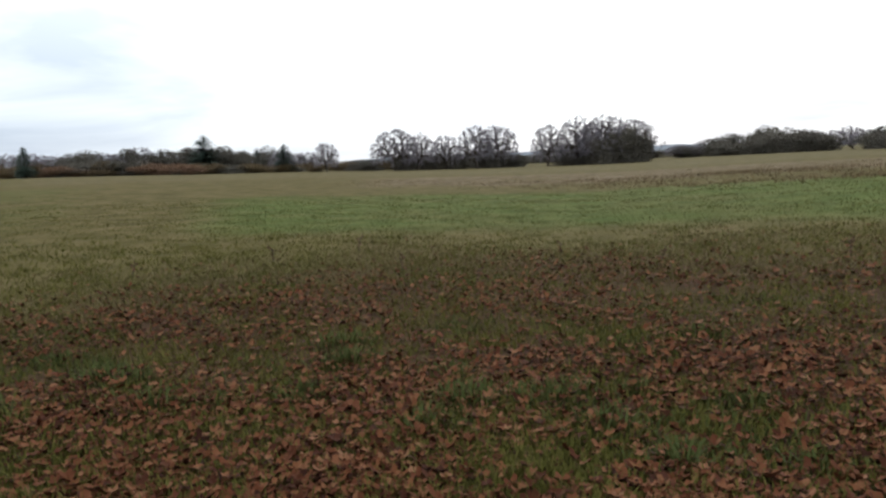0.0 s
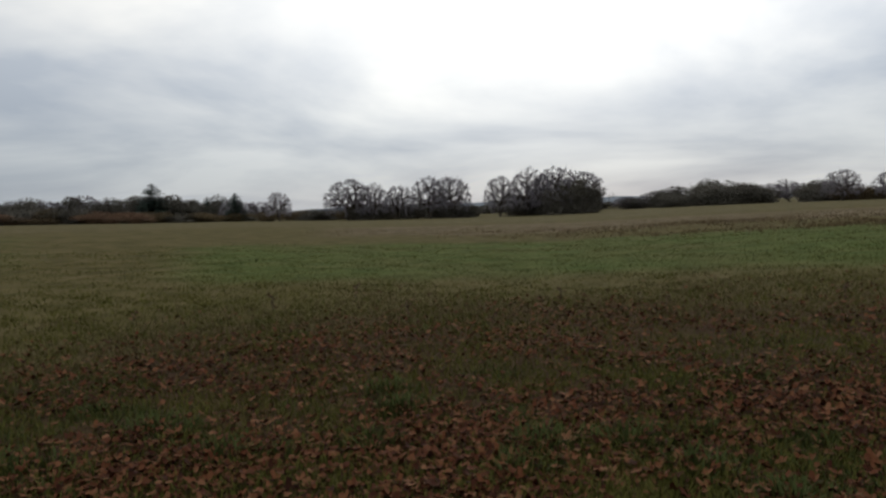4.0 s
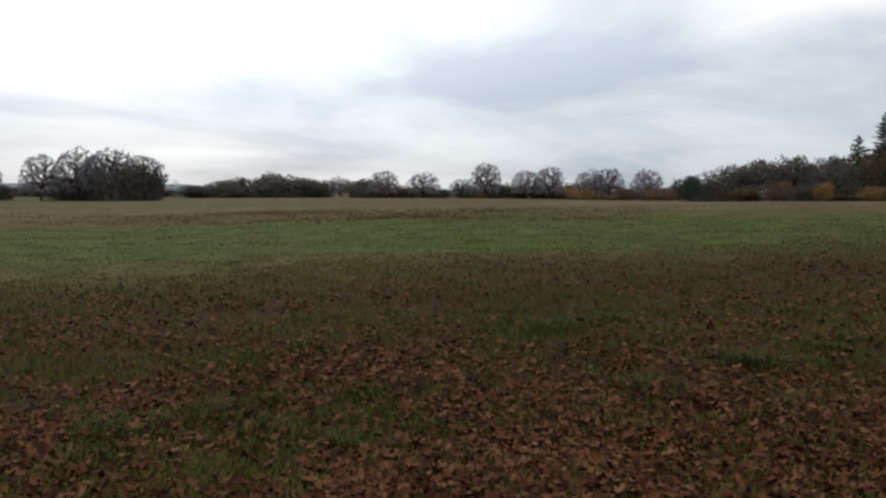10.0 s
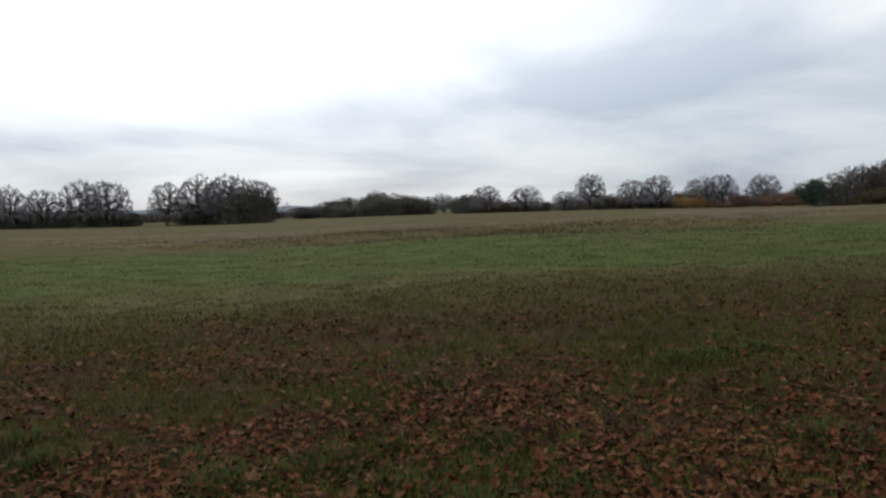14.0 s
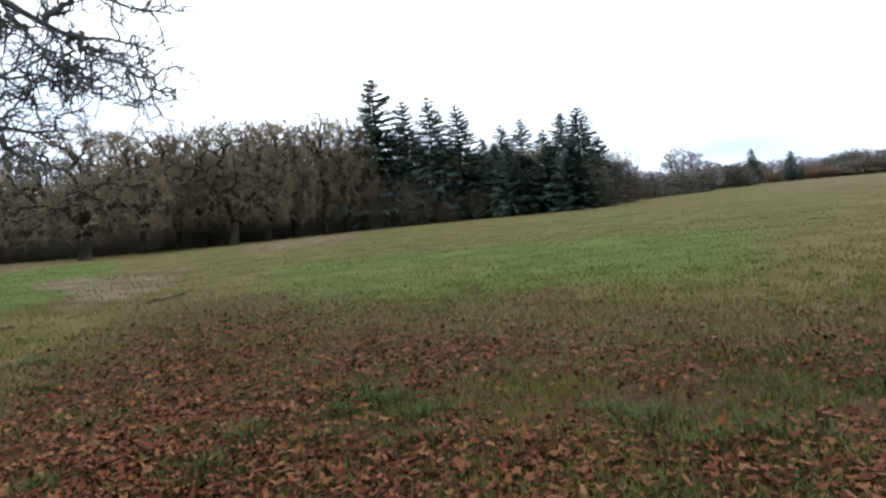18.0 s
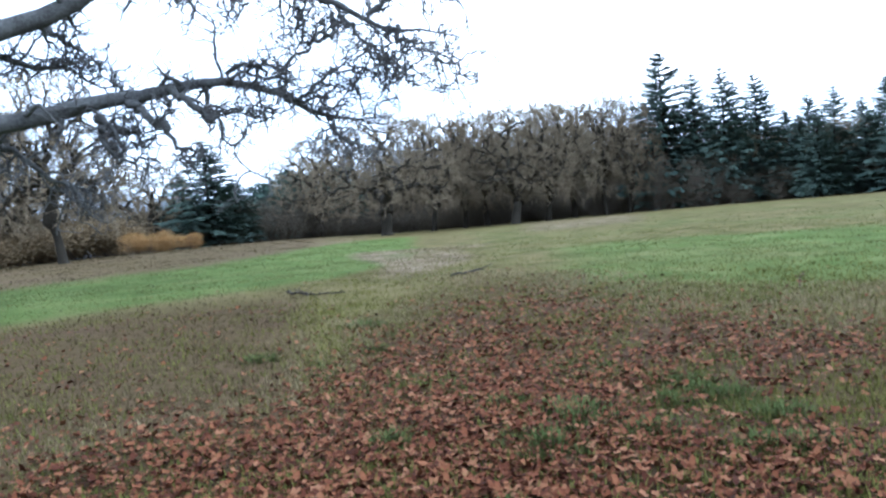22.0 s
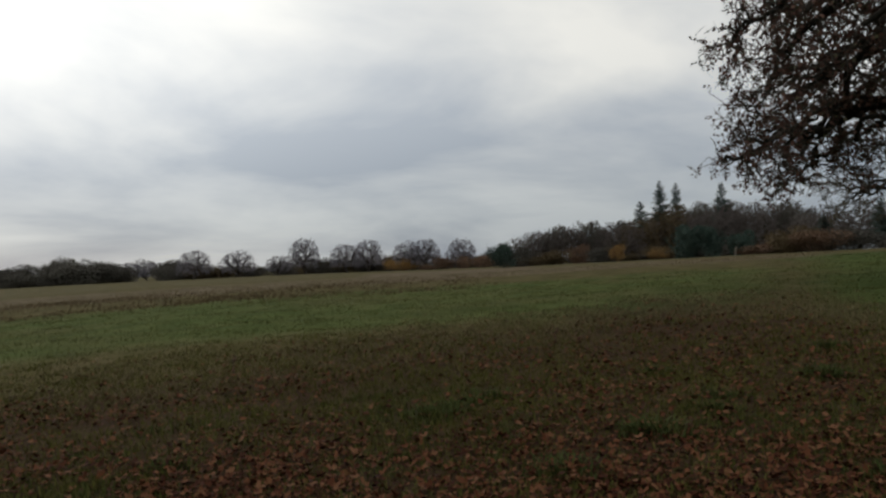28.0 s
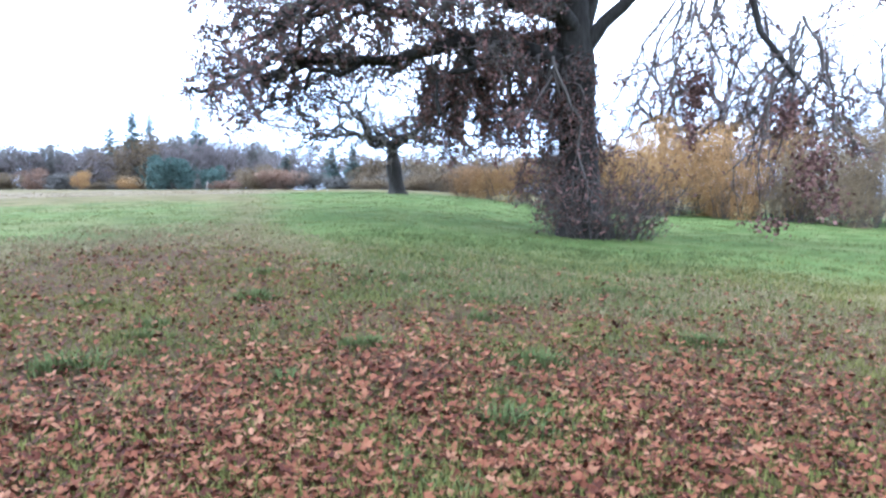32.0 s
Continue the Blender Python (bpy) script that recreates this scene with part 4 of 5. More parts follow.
def great_oak():
    g = np.random.default_rng(101)
    wood, fine, leaves, shoots = Heap(), Heap(), Heap(), Heap()
    trunk = bend([(0.15, 0, -0.3), (0.0, 0, 1.2), (-0.22, 0, 3.5), (-0.36, 0, 6.2), (-0.45, 0.1, 8.5), (-0.3, 0.2, 11)], 16)
    r = np.interp(trunk[:, 2], (-0.3, 0.4, 1.2, 5.8, 8.5, 11), (0.95, 0.7, 0.53, 0.49, 0.36, 0.2))
    trunk[3:, :2] += g.normal(0, 0.035, (13, 2))
    wood.tubes(trunk[None], (r * g.uniform(0.95, 1.07, 16))[None], 18)
    # the large limbs
    way = [
        [(-0.25, 0, 4.7), (0.35, 0, 5.7), (1.5, -0.1, 6.8), (2.6, -0.3, 7.5), (3.3, -0.4, 7.3), (4.0, -0.6, 6.3), (4.5, -0.7, 5.2), (5.2, -0.8, 4.2)],
        [(-0.3, 0, 4.7), (-1.9, -0.4, 5.3), (-3.2, -0.7, 5.2), (-4.9, -0.9, 4.8), (-6.7, -1.0, 4.8), (-8.6, -1.2, 4.2)],
        [(-0.4, 0, 5.9), (-2.5, 0.5, 6.9), (-5.5, 0.8, 7.2), (-8.2, 0.9, 6.7), (-10.3, 0.8, 5.4)],
        [(-0.3, 0, 6.4), (-2.2, -1.2, 8.0), (-4.6, -2.0, 8.6), (-6.9, -2.4, 7.8), (-8.7, -2.4, 6.2)],
    ]
    # the upper limbs
    way += [
        [(-0.3, 0.2, 7.0), (-2.0, 1.5, 9.4), (-5.0, 2.6, 10.2), (-8.0, 3.2, 9.2)],
        [(-0.3, 0, 5.2), (-1.6, 1.6, 6.0), (-4.0, 3.4, 6.2), (-7.0, 4.2, 5.4)],
        [(-0.3, -0.2, 5.6), (-1.4, -2.0, 6.6), (-3.6, -3.8, 6.8), (-6.2, -4.6, 5.8)],
        [(-0.3, 0, 8.0), (-1.5, -0.6, 11), (-4, -1.2, 13)],
        [(-0.3, 0, 9.0), (0.2, 0.3, 12), (0.5, 0.5, 15)],
        [(-0.2, 0, 8.0), (1.8, 0.8, 10.5), (4.5, 1.6, 12)],
        [(-0.2, 0, 8.4), (1.4, -1.4, 9.8), (4.2, -2.8, 10.2), (6.4, -3.4, 9.0)],
    ]
    # lower and outer limbs
    way += [
        [(-0.1, 0.2, 7.6), (1.4, 2.2, 8.6), (4.0, 4.4, 8.4), (6.0, 5.2, 7.6)],
        [(-0.2, -0.2, 7.6), (-0.8, -2.6, 9.6), (-1.5, -5.0, 10)],
        [(-5.2, 0.6, 7.0), (-7.2, 0.6, 6.2), (-8.6, 0.6, 5.0), (-9.4, 0.5, 3.8)],
        [(-5.0, -2.2, 8.0), (-6.6, -2.6, 6.4), (-7.4, -2.4, 5.0), (-7.9, -2.2, 3.8)],
        [(-1.5, -0.3, 5.3), (-2.5, 0.6, 4.8), (-3.0, 1.0, 4.2), (-3.2, 1.2, 3.3)],
        [(-1.9, -0.4, 5.3), (-2.8, -1.4, 4.6), (-3.5, -1.8, 4.1), (-3.8, -1.8, 3.3)],
    ]
    # hanging limbs
    way += [
        [(-6.7, -1.0, 4.8), (-8.2, -0.4, 5.0), (-9.2, 0.2, 4.7), (-9.8, 0.5, 4.2)],
        [(-0.3, 0, 6.8), (-3.0, -0.3, 8.3), (-6.0, -0.5, 8.6), (-8.8, -0.6, 7.2)],
        [(-0.3, 0, 7.5), (-3.0, 0.6, 9.8), (-6.0, 1.0, 10.0), (-8.6, 1.2, 8.4)],
        [(-3.2, -0.7, 5.2), (-5.5, -1.5, 6.2), (-7.6, -1.7, 6.2), (-9.2, -1.5, 5.2)],
        [(-0.3, 0, 5.5), (-1.0, 0.3, 5.2), (-2.2, 0.5, 4.6), (-3.4, 0.6, 4.1), (-4.6, 0.8, 3.4)],
        [(-7.4, -1.1, 4.6), (-8.2, -1.2, 4.8), (-8.9, -1.1, 4.7), (-9.3, -1.0, 4.4)],
    ]
    # outer sprays
    way += [
        [(-6.7, -1.0, 4.9), (-7.9, -1.5, 4.8), (-8.9, -1.7, 4.6), (-9.5, -1.6, 4.2)],
        [(-4.9, -0.9, 4.8), (-6.0, -1.4, 4.6), (-7.0, -1.6, 4.3), (-7.7, -1.6, 3.9)],
        [(2.4, -0.3, 7.4), (4.5, -0.2, 7.2), (6.5, 0.0, 7.6), (8.6, 0.2, 7.3)],
        [(-0.2, 0, 5.0), (0.28, 0.1, 6.4), (0.45, 0.1, 9.0), (0.7, 0.2, 12.5)],
    ]
    # reaching ends of the leafy side
    way += [
        [(-8.0, 0.9, 6.8), (-9.5, 0.6, 6.6), (-10.9, 0.4, 6.0)],
        [(-8.2, -1.2, 4.4), (-9.8, -1.0, 4.4), (-11.4, -0.8, 3.9)],
        [(-6.8, -2.4, 7.8), (-8.8, -1.8, 7.9), (-10.7, -1.2, 7.3)],
        [(-7.6, 3.1, 9.3), (-9.2, 2.2, 8.9), (-10.4, 1.4, 8.3)],
    ]
    lines = np.stack([bend(w, 14) for w in way])
    sway = np.sin(np.arange(14)[None, :, None] * g.uniform(0.7, 1.3, (len(lines), 1, 3)) + g.uniform(0, 6.28, (len(lines), 1, 3)))
    lines[:, 1:] += g.normal(0, 0.05, lines[:, 1:].shape) + 0.17 * sway[:, 1:] * np.linspace(0.2, 1, 13)[None, :, None]
    tip_lines, tip_rads = [], []
    rads = np.stack([np.linspace(b, 0.06, 14) for b in (0.22, 0.27, 0.24, 0.24, 0.24, 0.24, 0.24, 0.26, 0.26, 0.2, 0.15, 0.15, 0.18, 0.09, 0.09, 0.09, 0.08, 0.08, 0.2, 0.2, 0.12, 0.14, 0.08, 0.08, 0.08, 0.15, 0.2, 0.08, 0.08, 0.08, 0.08)])
    wood.tubes(lines, rads, 8)
    # sprays fork from the limbs and end in leafy tips
    m = 10500
    o = np.stack([g.uniform(-12.2, 6.5, m), g.uniform(-4.6, 4.6, m), g.uniform(1.8, 13.5, m)], -1)
    lump = 0.45 * np.sin(1.9 * o[:, 2] + o[:, 1]) + 0.35 * np.sin(3.7 * o[:, 2] - 1.3 * o[:, 1])
    floor_ = np.interp(o[:, 0], (-12, -9.4, -8, -6.4, -4, -2.6, -1, 0.5, 2, 5), (3.0, 2.8, 3.3, 4.5, 4.8, 4.2, 3.8, 8.0, 8.2, 6.8)) + 0.35 * np.sin(2.7 * o[:, 0] + o[:, 1])
    left_ = np.interp(o[:, 2], (2.8, 3.8, 5.5, 7.5, 10, 13.5), (-10.2, -11.9, -11.2, -11.4, -10.2, -6.8)) + lump
    deep = np.interp(o[:, 0], (-11.5, -8, -3, 6), (2.2, 4.2, 4.6, 3.6))
    o = o[(o[:, 2] > floor_) & (o[:, 0] > left_) & (np.abs(o[:, 1]) < deep) & (g.uniform(0, 1, m) < np.interp(o[:, 0], (-2, 2), (1, 0.2)))]
    # each tip hangs on the limb that passes nearest, a little further in
    flat = lines[:, 2:].reshape(-1, 3)
    cost = np.linalg.norm(o[:, None] - flat[None], axis=-1)
    near = cost.argmin(1)
    held = cost.min(1) < np.where(o[:, 0] < -9, 1.7, 2.6)
    o, near = o[held], near[held]
    order = np.argsort(near, kind="stable")
    for w in range(len(lines)):
        mine = order[near[order] // 12 == w]
        if len(mine) == 0:
            continue
        for lot in np.array_split(mine, max(1, len(mine) // 14)):
            k = max(0.8, near[lot].min() % 12 + 2 - g.uniform(0.3, 1.6))
            j = min(int(k), 12)
            line, rad = lines[w], rads[w]
            root = line[j] + (line[j + 1] - line[j]) * (k - j)
            ls, rs, borne = branching(g, root, (line[j + 1] - line[j]) * 2 + g.normal(0, 0.3, 3), o[lot], 0.0135, 0.45, 0.13, 0.3, 1, 2.0)
            rs = np.minimum(rs, rad[j] * 0.6)
            wood.tubes(ls[borne > 3], rs[borne > 3], 5)
            fine.tubes(ls[borne <= 3], rs[borne <= 3], 4)
            tip_lines.append(ls[borne <= 2])
            tip_rads.append(rs[borne <= 2])
    p, d, r = sprout(g, np.concatenate(tip_lines), np.concatenate(tip_rads), 3, 0.3, 1.0, 52)
    fourth = wander(g, p, d, g.uniform(0.18, 0.55, len(p)), 3, 0.4, (0, 0, -0.1))
    fine.tubes(fourth, taper(np.full(len(p), 0.011), np.full(len(p), 0.007), 3), 3)
    # withered leaves hang in bunches on the side that bears them
    ends = fourth[:, 1:].reshape(-1, 3)
    bunch = 0.5 + 0.5 * np.sin(2.3 * ends[:, 0] + 1.1 * ends[:, 1]) * np.sin(2.6 * ends[:, 2] - 1.4 * ends[:, 1] + 0.8 * ends[:, 0])
    keep_leaf = g.uniform(0, 1, len(ends)) < np.interp(ends[:, 0], (-12, -1, 1.5, 4), (0.62, 0.6, 0.3, 0.24)) * (0.5 + 0.6 * bunch)
    ends = np.repeat(ends[keep_leaf], 3, 0)
    v, t = leaf_quads(g, ends + g.normal(0, 0.05, ends.shape), 0.115, 0.6, 0.7)
    leaves.add(v, t)
    lichen = fourth[g.integers(0, len(fourth), 9000), 1] + g.normal(0, 0.03, (9000, 3))
    v, t = leaf_quads(g, lichen, 0.09, 0.2, 0.8)
    grey = mesh_of("lichen", v, t, None, MOSS)
    # two thick bunches of leaves on the longest hanging strands
    for c, size, count in (((2.85, -0.6, 3.9), (0.3, 0.3, 0.55), 420), ((2.75, -0.6, 2.9), (0.16, 0.2, 0.6), 160), ((5.0, -0.8, 3.2), (0.35, 0.3, 0.5), 340), ((5.7, -0.8, 1.9), (0.5, 0.45, 0.75), 520), ((6.1, -0.8, 1.0), (0.4, 0.4, 0.4), 160), ((4.75, -0.8, 0.45), (0.5, 0.3, 0.2), 110)):
        v, t = leaf_quads(g, np.array(c) + g.normal(0, 0.6, (count, 3)) * size, 0.13, 0.8, 0.7)
        leaves.add(v, t)
    # curtains of thin hanging shoots: (shoots, from x, to x, y, from z, shortest, longest, share of leaves)
    for count, x0, x1, y0, z0, lo, hi, share in ((9, 2.5, 3.3, -0.5, 7.3, 4.4, 6.4, 0.34), (5, 3.2, 4.2, -0.6, 7.0, 1.5, 4.0, 0.2), (6, 4.2, 5.4, -0.7, 5.4, 3.0, 5.0, 0.3), (6, 5.0, 6.2, -0.8, 4.6, 2.6, 4.6, 0.4),
                                                 (7, 5.2, 8.4, 0.1, 7.3, 1.0, 3.6, 0.3), (22, -1.5, -0.35, -0.55, 4.6, 2.2, 4.3, 0.55), (38, -4.9, -0.9, 0.6, 4.8, 1.2, 3.3, 0.6), (22, -4.7, -0.9, -0.6, 5.1, 1.0, 3.0, 0.55)):
        hang = np.stack([g.uniform(x0, x1, count), y0 + g.normal(0, 0.3, count), z0 + g.normal(0, 0.2, count)], -1)
        head = np.stack([g.normal(0, 0.22, count), g.normal(0, 0.22, count), np.full(count, -1.0)], -1)
        cords = wander(g, hang, head, g.uniform(lo, hi, count), 16, 0.3, (0, 0, -0.14))
        cords[..., 2] = np.maximum(cords[..., 2], 0.25 + 0.1 * g.uniform(0, 1, cords.shape[:2]))
        rc = taper(np.full(count, 0.046), np.full(count, 0.016), 16)
        fine.tubes(cords, rc, 5)
        p, d, r = sprout(g, cords, rc, 22, 0.3, 1.0, 50)
        side = wander(g, p, d, g.uniform(0.15, 0.6, len(p)), 5, 0.4, (0, 0, -0.2))
        fine.tubes(side, taper(np.full(len(p), 0.014), np.full(len(p), 0.008), 5), 3)
        o = np.repeat(side[:, 1:].reshape(-1, 3), 2, 0)
        o = o[g.uniform(0, 1, len(o)) < share]
        o = o + g.normal(0, 0.06, o.shape)
        v, t = leaf_quads(g, o, 0.12, 1.0)
        leaves.add(v, t)
    # thicket of young shoots round the foot and up the trunk
    n = 240
    a = g.uniform(0, 2 * np.pi, n)
    rr = g.uniform(0.5, 1.15, n)
    start = np.stack([np.cos(a) * rr + g.normal(0.5, 0.25, n), np.sin(a) * rr, np.full(n, -0.1)], -1)
    head = np.stack([np.cos(a) * 0.5, np.sin(a) * 0.5, np.ones(n)], -1)
    stems = wander(g, start, head, g.uniform(0.7, 2.6, n), 6, 0.2)
    m = 230
    a = g.uniform(0, 2 * np.pi, m)
    z = g.uniform(0.8, 5.0, m)
    start = np.stack([np.cos(a) * 0.45 - 0.1, np.sin(a) * 0.45, z], -1)
    head = np.stack([np.cos(a) - 0.9, np.sin(a) - 0.2, 0.3 + 0 * a], -1)
    hangers = wander(g, start, head, g.uniform(0.4, 1.3, m), 6, 0.25, (0, 0, -0.35))
    both_ = np.concatenate([stems, hangers])
    rb = taper(np.full(n + m, 0.012), np.full(n + m, 0.005), 6)
    shoots.tubes(both_, rb, 4)
    p, d, r = sprout(g, both_, rb, 6, 0.2, 1.0, 42)
    sub = wander(g, p, d, g.uniform(0.15, 0.5, len(p)), 4, 0.3, (0, 0, -0.05))
    shoots.tubes(sub, taper(np.full(len(p), 0.008), np.full(len(p), 0.004), 4), 3)
    o = sub[:, 1:].reshape(-1, 3)
    o = o[g.uniform(0, 1, len(o)) < 0.5]
    o[:, 2] = np.maximum(o[:, 2], 0.03)
    v, t = leaf_quads(g, o, 0.11, 0.6)
    leaf2 = Heap()
    leaf2.add(v, t)
    ob = thing("oak_tree", "great old oak with a thick dark trunk and withered brown leaves", "tree")
    part("trunk", wood.mesh("trunk", BARK, True), ob)
    part("crown", fine.mesh("crown", TWIG), ob, "tangle of thin drooping twigs")
    part("foliage", leaves.mesh("foliage", OAK_LEAF), ob, "withered brown hanging leaves")
    tagged(part("lichen", grey, ob, "grey-green lichen on the twigs"), kind="stuff")
    low_shoots = part("undergrowth", shoots.mesh("undergrowth", TWIG, True), ob, "thicket of young shoots round the foot of the trunk")
    part("foliage", leaf2.mesh("foliage", OAK_LEAF), low_shoots)
    x, y, z = at(OAK_AZ, OAK_R)
    ob.matrix_basis = Matrix.Translation((x, y, z)) @ Matrix.Rotation(radians(-OAK_AZ), 4, "Z")
    return ob


great_oak()

# ---- a second, smaller oak behind it ----
small = bare_tree(203, 7.9, 14.0, 0.46, 640, 5, 0.035, fork=0.22, thin=1.2, bark=BARK, twig=BRUSH, low=0.2, core=0.16, lean_to=(-0.05, 0.3), moss=500, label="bare spreading oak with a short stout trunk")
keep(small, 79.8, 41.0)


# ---- the oak whose boughs reach into the view ----
def bough_oak():
    g = np.random.default_rng(301)
    wood, fine = Heap(), Heap()

    def eye_line(az, el, d):
        a, e = radians(az), radians(el)
        return np.array([d * math.sin(a), d * math.cos(a), 1.6 + d * math.tan(e)])

    foot = np.array(at(-131, 20.5))
    trunk = bend([foot + (0, 0, -0.3), foot + (0.1, 0, 1.5), foot + (0.2, 0.1, 4.2), foot + (0.1, 0.3, 7.5), foot + (0.3, 0.2, 11)], 12)
    wood.tubes(trunk[None], np.interp(np.linspace(0, 1, 12), (0, 0.12, 0.5, 1), (0.95, 0.68, 0.55, 0.2))[None], 14)
    start = trunk[4]
    # the long boughs
    run = lambda d0, d1, *dirs: [eye_line(a, e, d0 + (d1 - d0) * i / max(1, len(dirs) - 1)) for i, (a, e) in enumerate(dirs)]
    way = [
        [trunk[4]] + run(20.2, 19.0, (-124, 8.9), (-119.1, 9.6), (-116.3, 10.0), (-113.9, 10.7), (-111.4, 11.8), (-109.2, 12.1), (-107.1, 12.3), (-104.7, 12.0), (-103.2, 11.6), (-101.0, 11.0), (-99.1, 9.9), (-97.2, 9.2), (-94.9, 8.9), (-93.2, 8.9)),
        [trunk[5]] + run(20.0, 18.6, (-124, 13.5), (-118.9, 15.8), (-117.0, 17.1), (-115.6, 17.4), (-113.7, 18.8), (-110.9, 19.5), (-107.5, 20.8), (-104.4, 20.5), (-101.6, 19.8), (-99.4, 18.9), (-97.5, 17.9), (-96.2, 16.6), (-93.6, 16.3), (-91.6, 15.5), (-89.0, 14.9), (-87.0, 14.2)),
        [trunk[3]] + run(20.8, 21.4, (-124, 9.0), (-119.1, 7.4), (-118.2, 6.0), (-116.9, 5.4), (-115.2, 5.0)),
        [trunk[6]] + run(21, 21.4, (-124, 13.6), (-119.0, 13.8), (-117.7, 13.0), (-116.2, 13.3), (-114.9, 13.0), (-114.4, 12.1), (-112.8, 11.9)),
        [trunk[7]] + run(19, 18.2, (-122, 22), (-114, 26), (-104, 27), (-97, 24.4), (-93.0, 21.2), (-92.0, 18.8), (-90.9, 17.5), (-88.5, 17.0), (-86.8, 17.2), (-85.2, 16.5)),
    ]
    # drooping limbs below the first bough
    way += [
        run(19.5, 18.8, (-109.2, 11.9), (-108.6, 11.2), (-107.8, 10.3), (-106.6, 10.0), (-106.0, 9.1), (-105.4, 8.2), (-104.9, 6.9), (-104.2, 5.3)),
        run(19.7, 19.2, (-112.4, 10.8), (-111.2, 10.2), (-110.4, 9.3), (-109.5, 9.1), (-109.4, 8.1), (-108.7, 7.2), (-107.6, 6.0)),
        run(19.8, 19.4, (-114.2, 9.9), (-113.2, 9.0), (-111.5, 8.4), (-109.9, 8.0)),
        run(19.8, 19.4, (-114.4, 9.9), (-114.0, 7.8), (-112.7, 6.6), (-110.8, 6.2)),
        run(19.2, 18.8, (-97.9, 9.4), (-97.6, 8.2), (-96.0, 7.1), (-94.7, 6.7)),
        run(19.3, 19.0, (-106.6, 10.0), (-105.0, 9.9), (-103.5, 9.7), (-102.4, 9.2)),
    ]
    # forks above it and between the boughs
    way += [
        run(19.3, 18.9, (-105.1, 12.1), (-104.3, 13.6), (-103.1, 13.3), (-102.2, 12.4), (-100.9, 12.6)),
        run(18.7, 18.5, (-96.6, 16.8), (-96.6, 15.4), (-97.6, 14.8), (-99.3, 14.2), (-100.9, 12.6), (-102.0, 11.4)),
        run(18.7, 18.5, (-99.1, 18.8), (-99.2, 17.2), (-99.4, 15.4), (-98.7, 14.3)),
        run(19.0, 18.6, (-101.0, 10.9), (-99.6, 10.5), (-98.4, 10.7), (-96.1, 11.3), (-94.4, 11.0)),
        run(19.0, 18.6, (-100.0, 10.5), (-98.0, 12.0), (-96.4, 12.8), (-94.6, 12.4), (-93.0, 11.2)),
        run(21.2, 20.6, (-117.4, 16.0), (-116.2, 15.3), (-114.9, 14.1), (-113.6, 13.2)),
    ]
    # forks of the upper bough towards its tip
    way += [
        run(18.6, 18.2, (-91.6, 15.5), (-92.0, 14.4), (-90.4, 13.9), (-89.1, 13.0), (-87.1, 12.3), (-85.8, 11.3)),
        run(18.6, 18.3, (-92.3, 15.6), (-93.0, 13.5), (-90.8, 12.1), (-91.5, 11.2)),
        run(18.6, 18.3, (-96.2, 16.6), (-94.6, 15.1), (-94.0, 13.8), (-92.4, 12.8), (-90.6, 11.0)),
        run(19.2, 18.8, (-108.6, 20.4), (-108.1, 18.3), (-107.2, 17.4), (-106.0, 16.7)),
        run(18.9, 18.7, (-103.6, 20.3), (-103.8, 19.0), (-103.7, 17.7)),
        run(18.6, 18.2, (-100.7, 19.6), (-97.5, 21.6), (-94, 22.4), (-90.5, 22)),
        run(18.5, 18.1, (-94.0, 16.4), (-91.6, 17.6), (-89.0, 19.2), (-86.4, 19.6), (-84.4, 18.8)),
        run(18.3, 18.1, (-94, 23.0), (-90, 23.4), (-86.8, 22.6), (-84.4, 21.0)),
        run(20.5, 19.8, (-122, 18), (-117, 20.5), (-112, 22.5), (-106, 24)),
    ]
    lines = np.stack([bend(w, 20) for w in way])
    wave = np.sin(np.arange(20)[None, :, None] * g.uniform(0.7, 1.5, (len(lines), 1, 3)) + g.uniform(0, 6.28, (len(lines), 1, 3)))
    lines[:, 1:] += g.normal(0, 0.05, lines[:, 1:].shape) + 0.11 * wave[:, 1:] * np.linspace(0.3, 1, 19)[None, :, None]
    base = np.array([0.31, 0.31, 0.2, 0.18, 0.26] + [0.11, 0.13, 0.11, 0.1, 0.07, 0.06] + [0.08, 0.08, 0.06, 0.06, 0.06, 0.1] + [0.07, 0.06, 0.07, 0.08, 0.06, 0.09, 0.08, 0.07, 0.16])
    rads = np.stack([np.interp(np.linspace(0, 1, 20), (0, 0.45, 1), (b, b * 0.62, 0.02)) for b in base])
    wood.tubes(lines, rads, 9)
    long_ = np.array([i < 5 or i == 25 for i in range(len(way))])
    pieces = [sprout(g, lines[long_], rads[long_], 30, 0.3, 1.0, 62), sprout(g, lines[5:17], rads[5:17], 12, 0.1, 1.0, 62), sprout(g, lines[17:25], rads[17:25], 15, 0.1, 1.0, 62)]
    p, d, r = [np.concatenate(c) for c in zip(*pieces)]
    second = wander(g, p, d, g.uniform(0.6, 2.0, len(p)) * np.where(np.arange(len(p)) < 180, 1, 0.8), 12, 0.36, (0, 0, -0.02))
    r2 = taper(np.clip(r * 0.5, 0.028, 0.08), 0.015 + 0 * r, 12)
    wood.tubes(second, r2, 6)
    p, d, r = sprout(g, second, r2, 5, 0.15, 1.0, 68)
    third = wander(g, p, d, g.uniform(0.3, 1.05, len(p)), 8, 0.4, (0, 0, 0.0))
    r3 = taper(np.clip(r * 0.65, 0.016, 0.03), 0.011 + 0 * r, 8)
    fine.tubes(third, r3, 4)
    p, d, r = sprout(g, third, r3, 1, 0.3, 0.9, 60)
    fourth = wander(g, p, d, g.uniform(0.15, 0.4, len(p)), 5, 0.45)
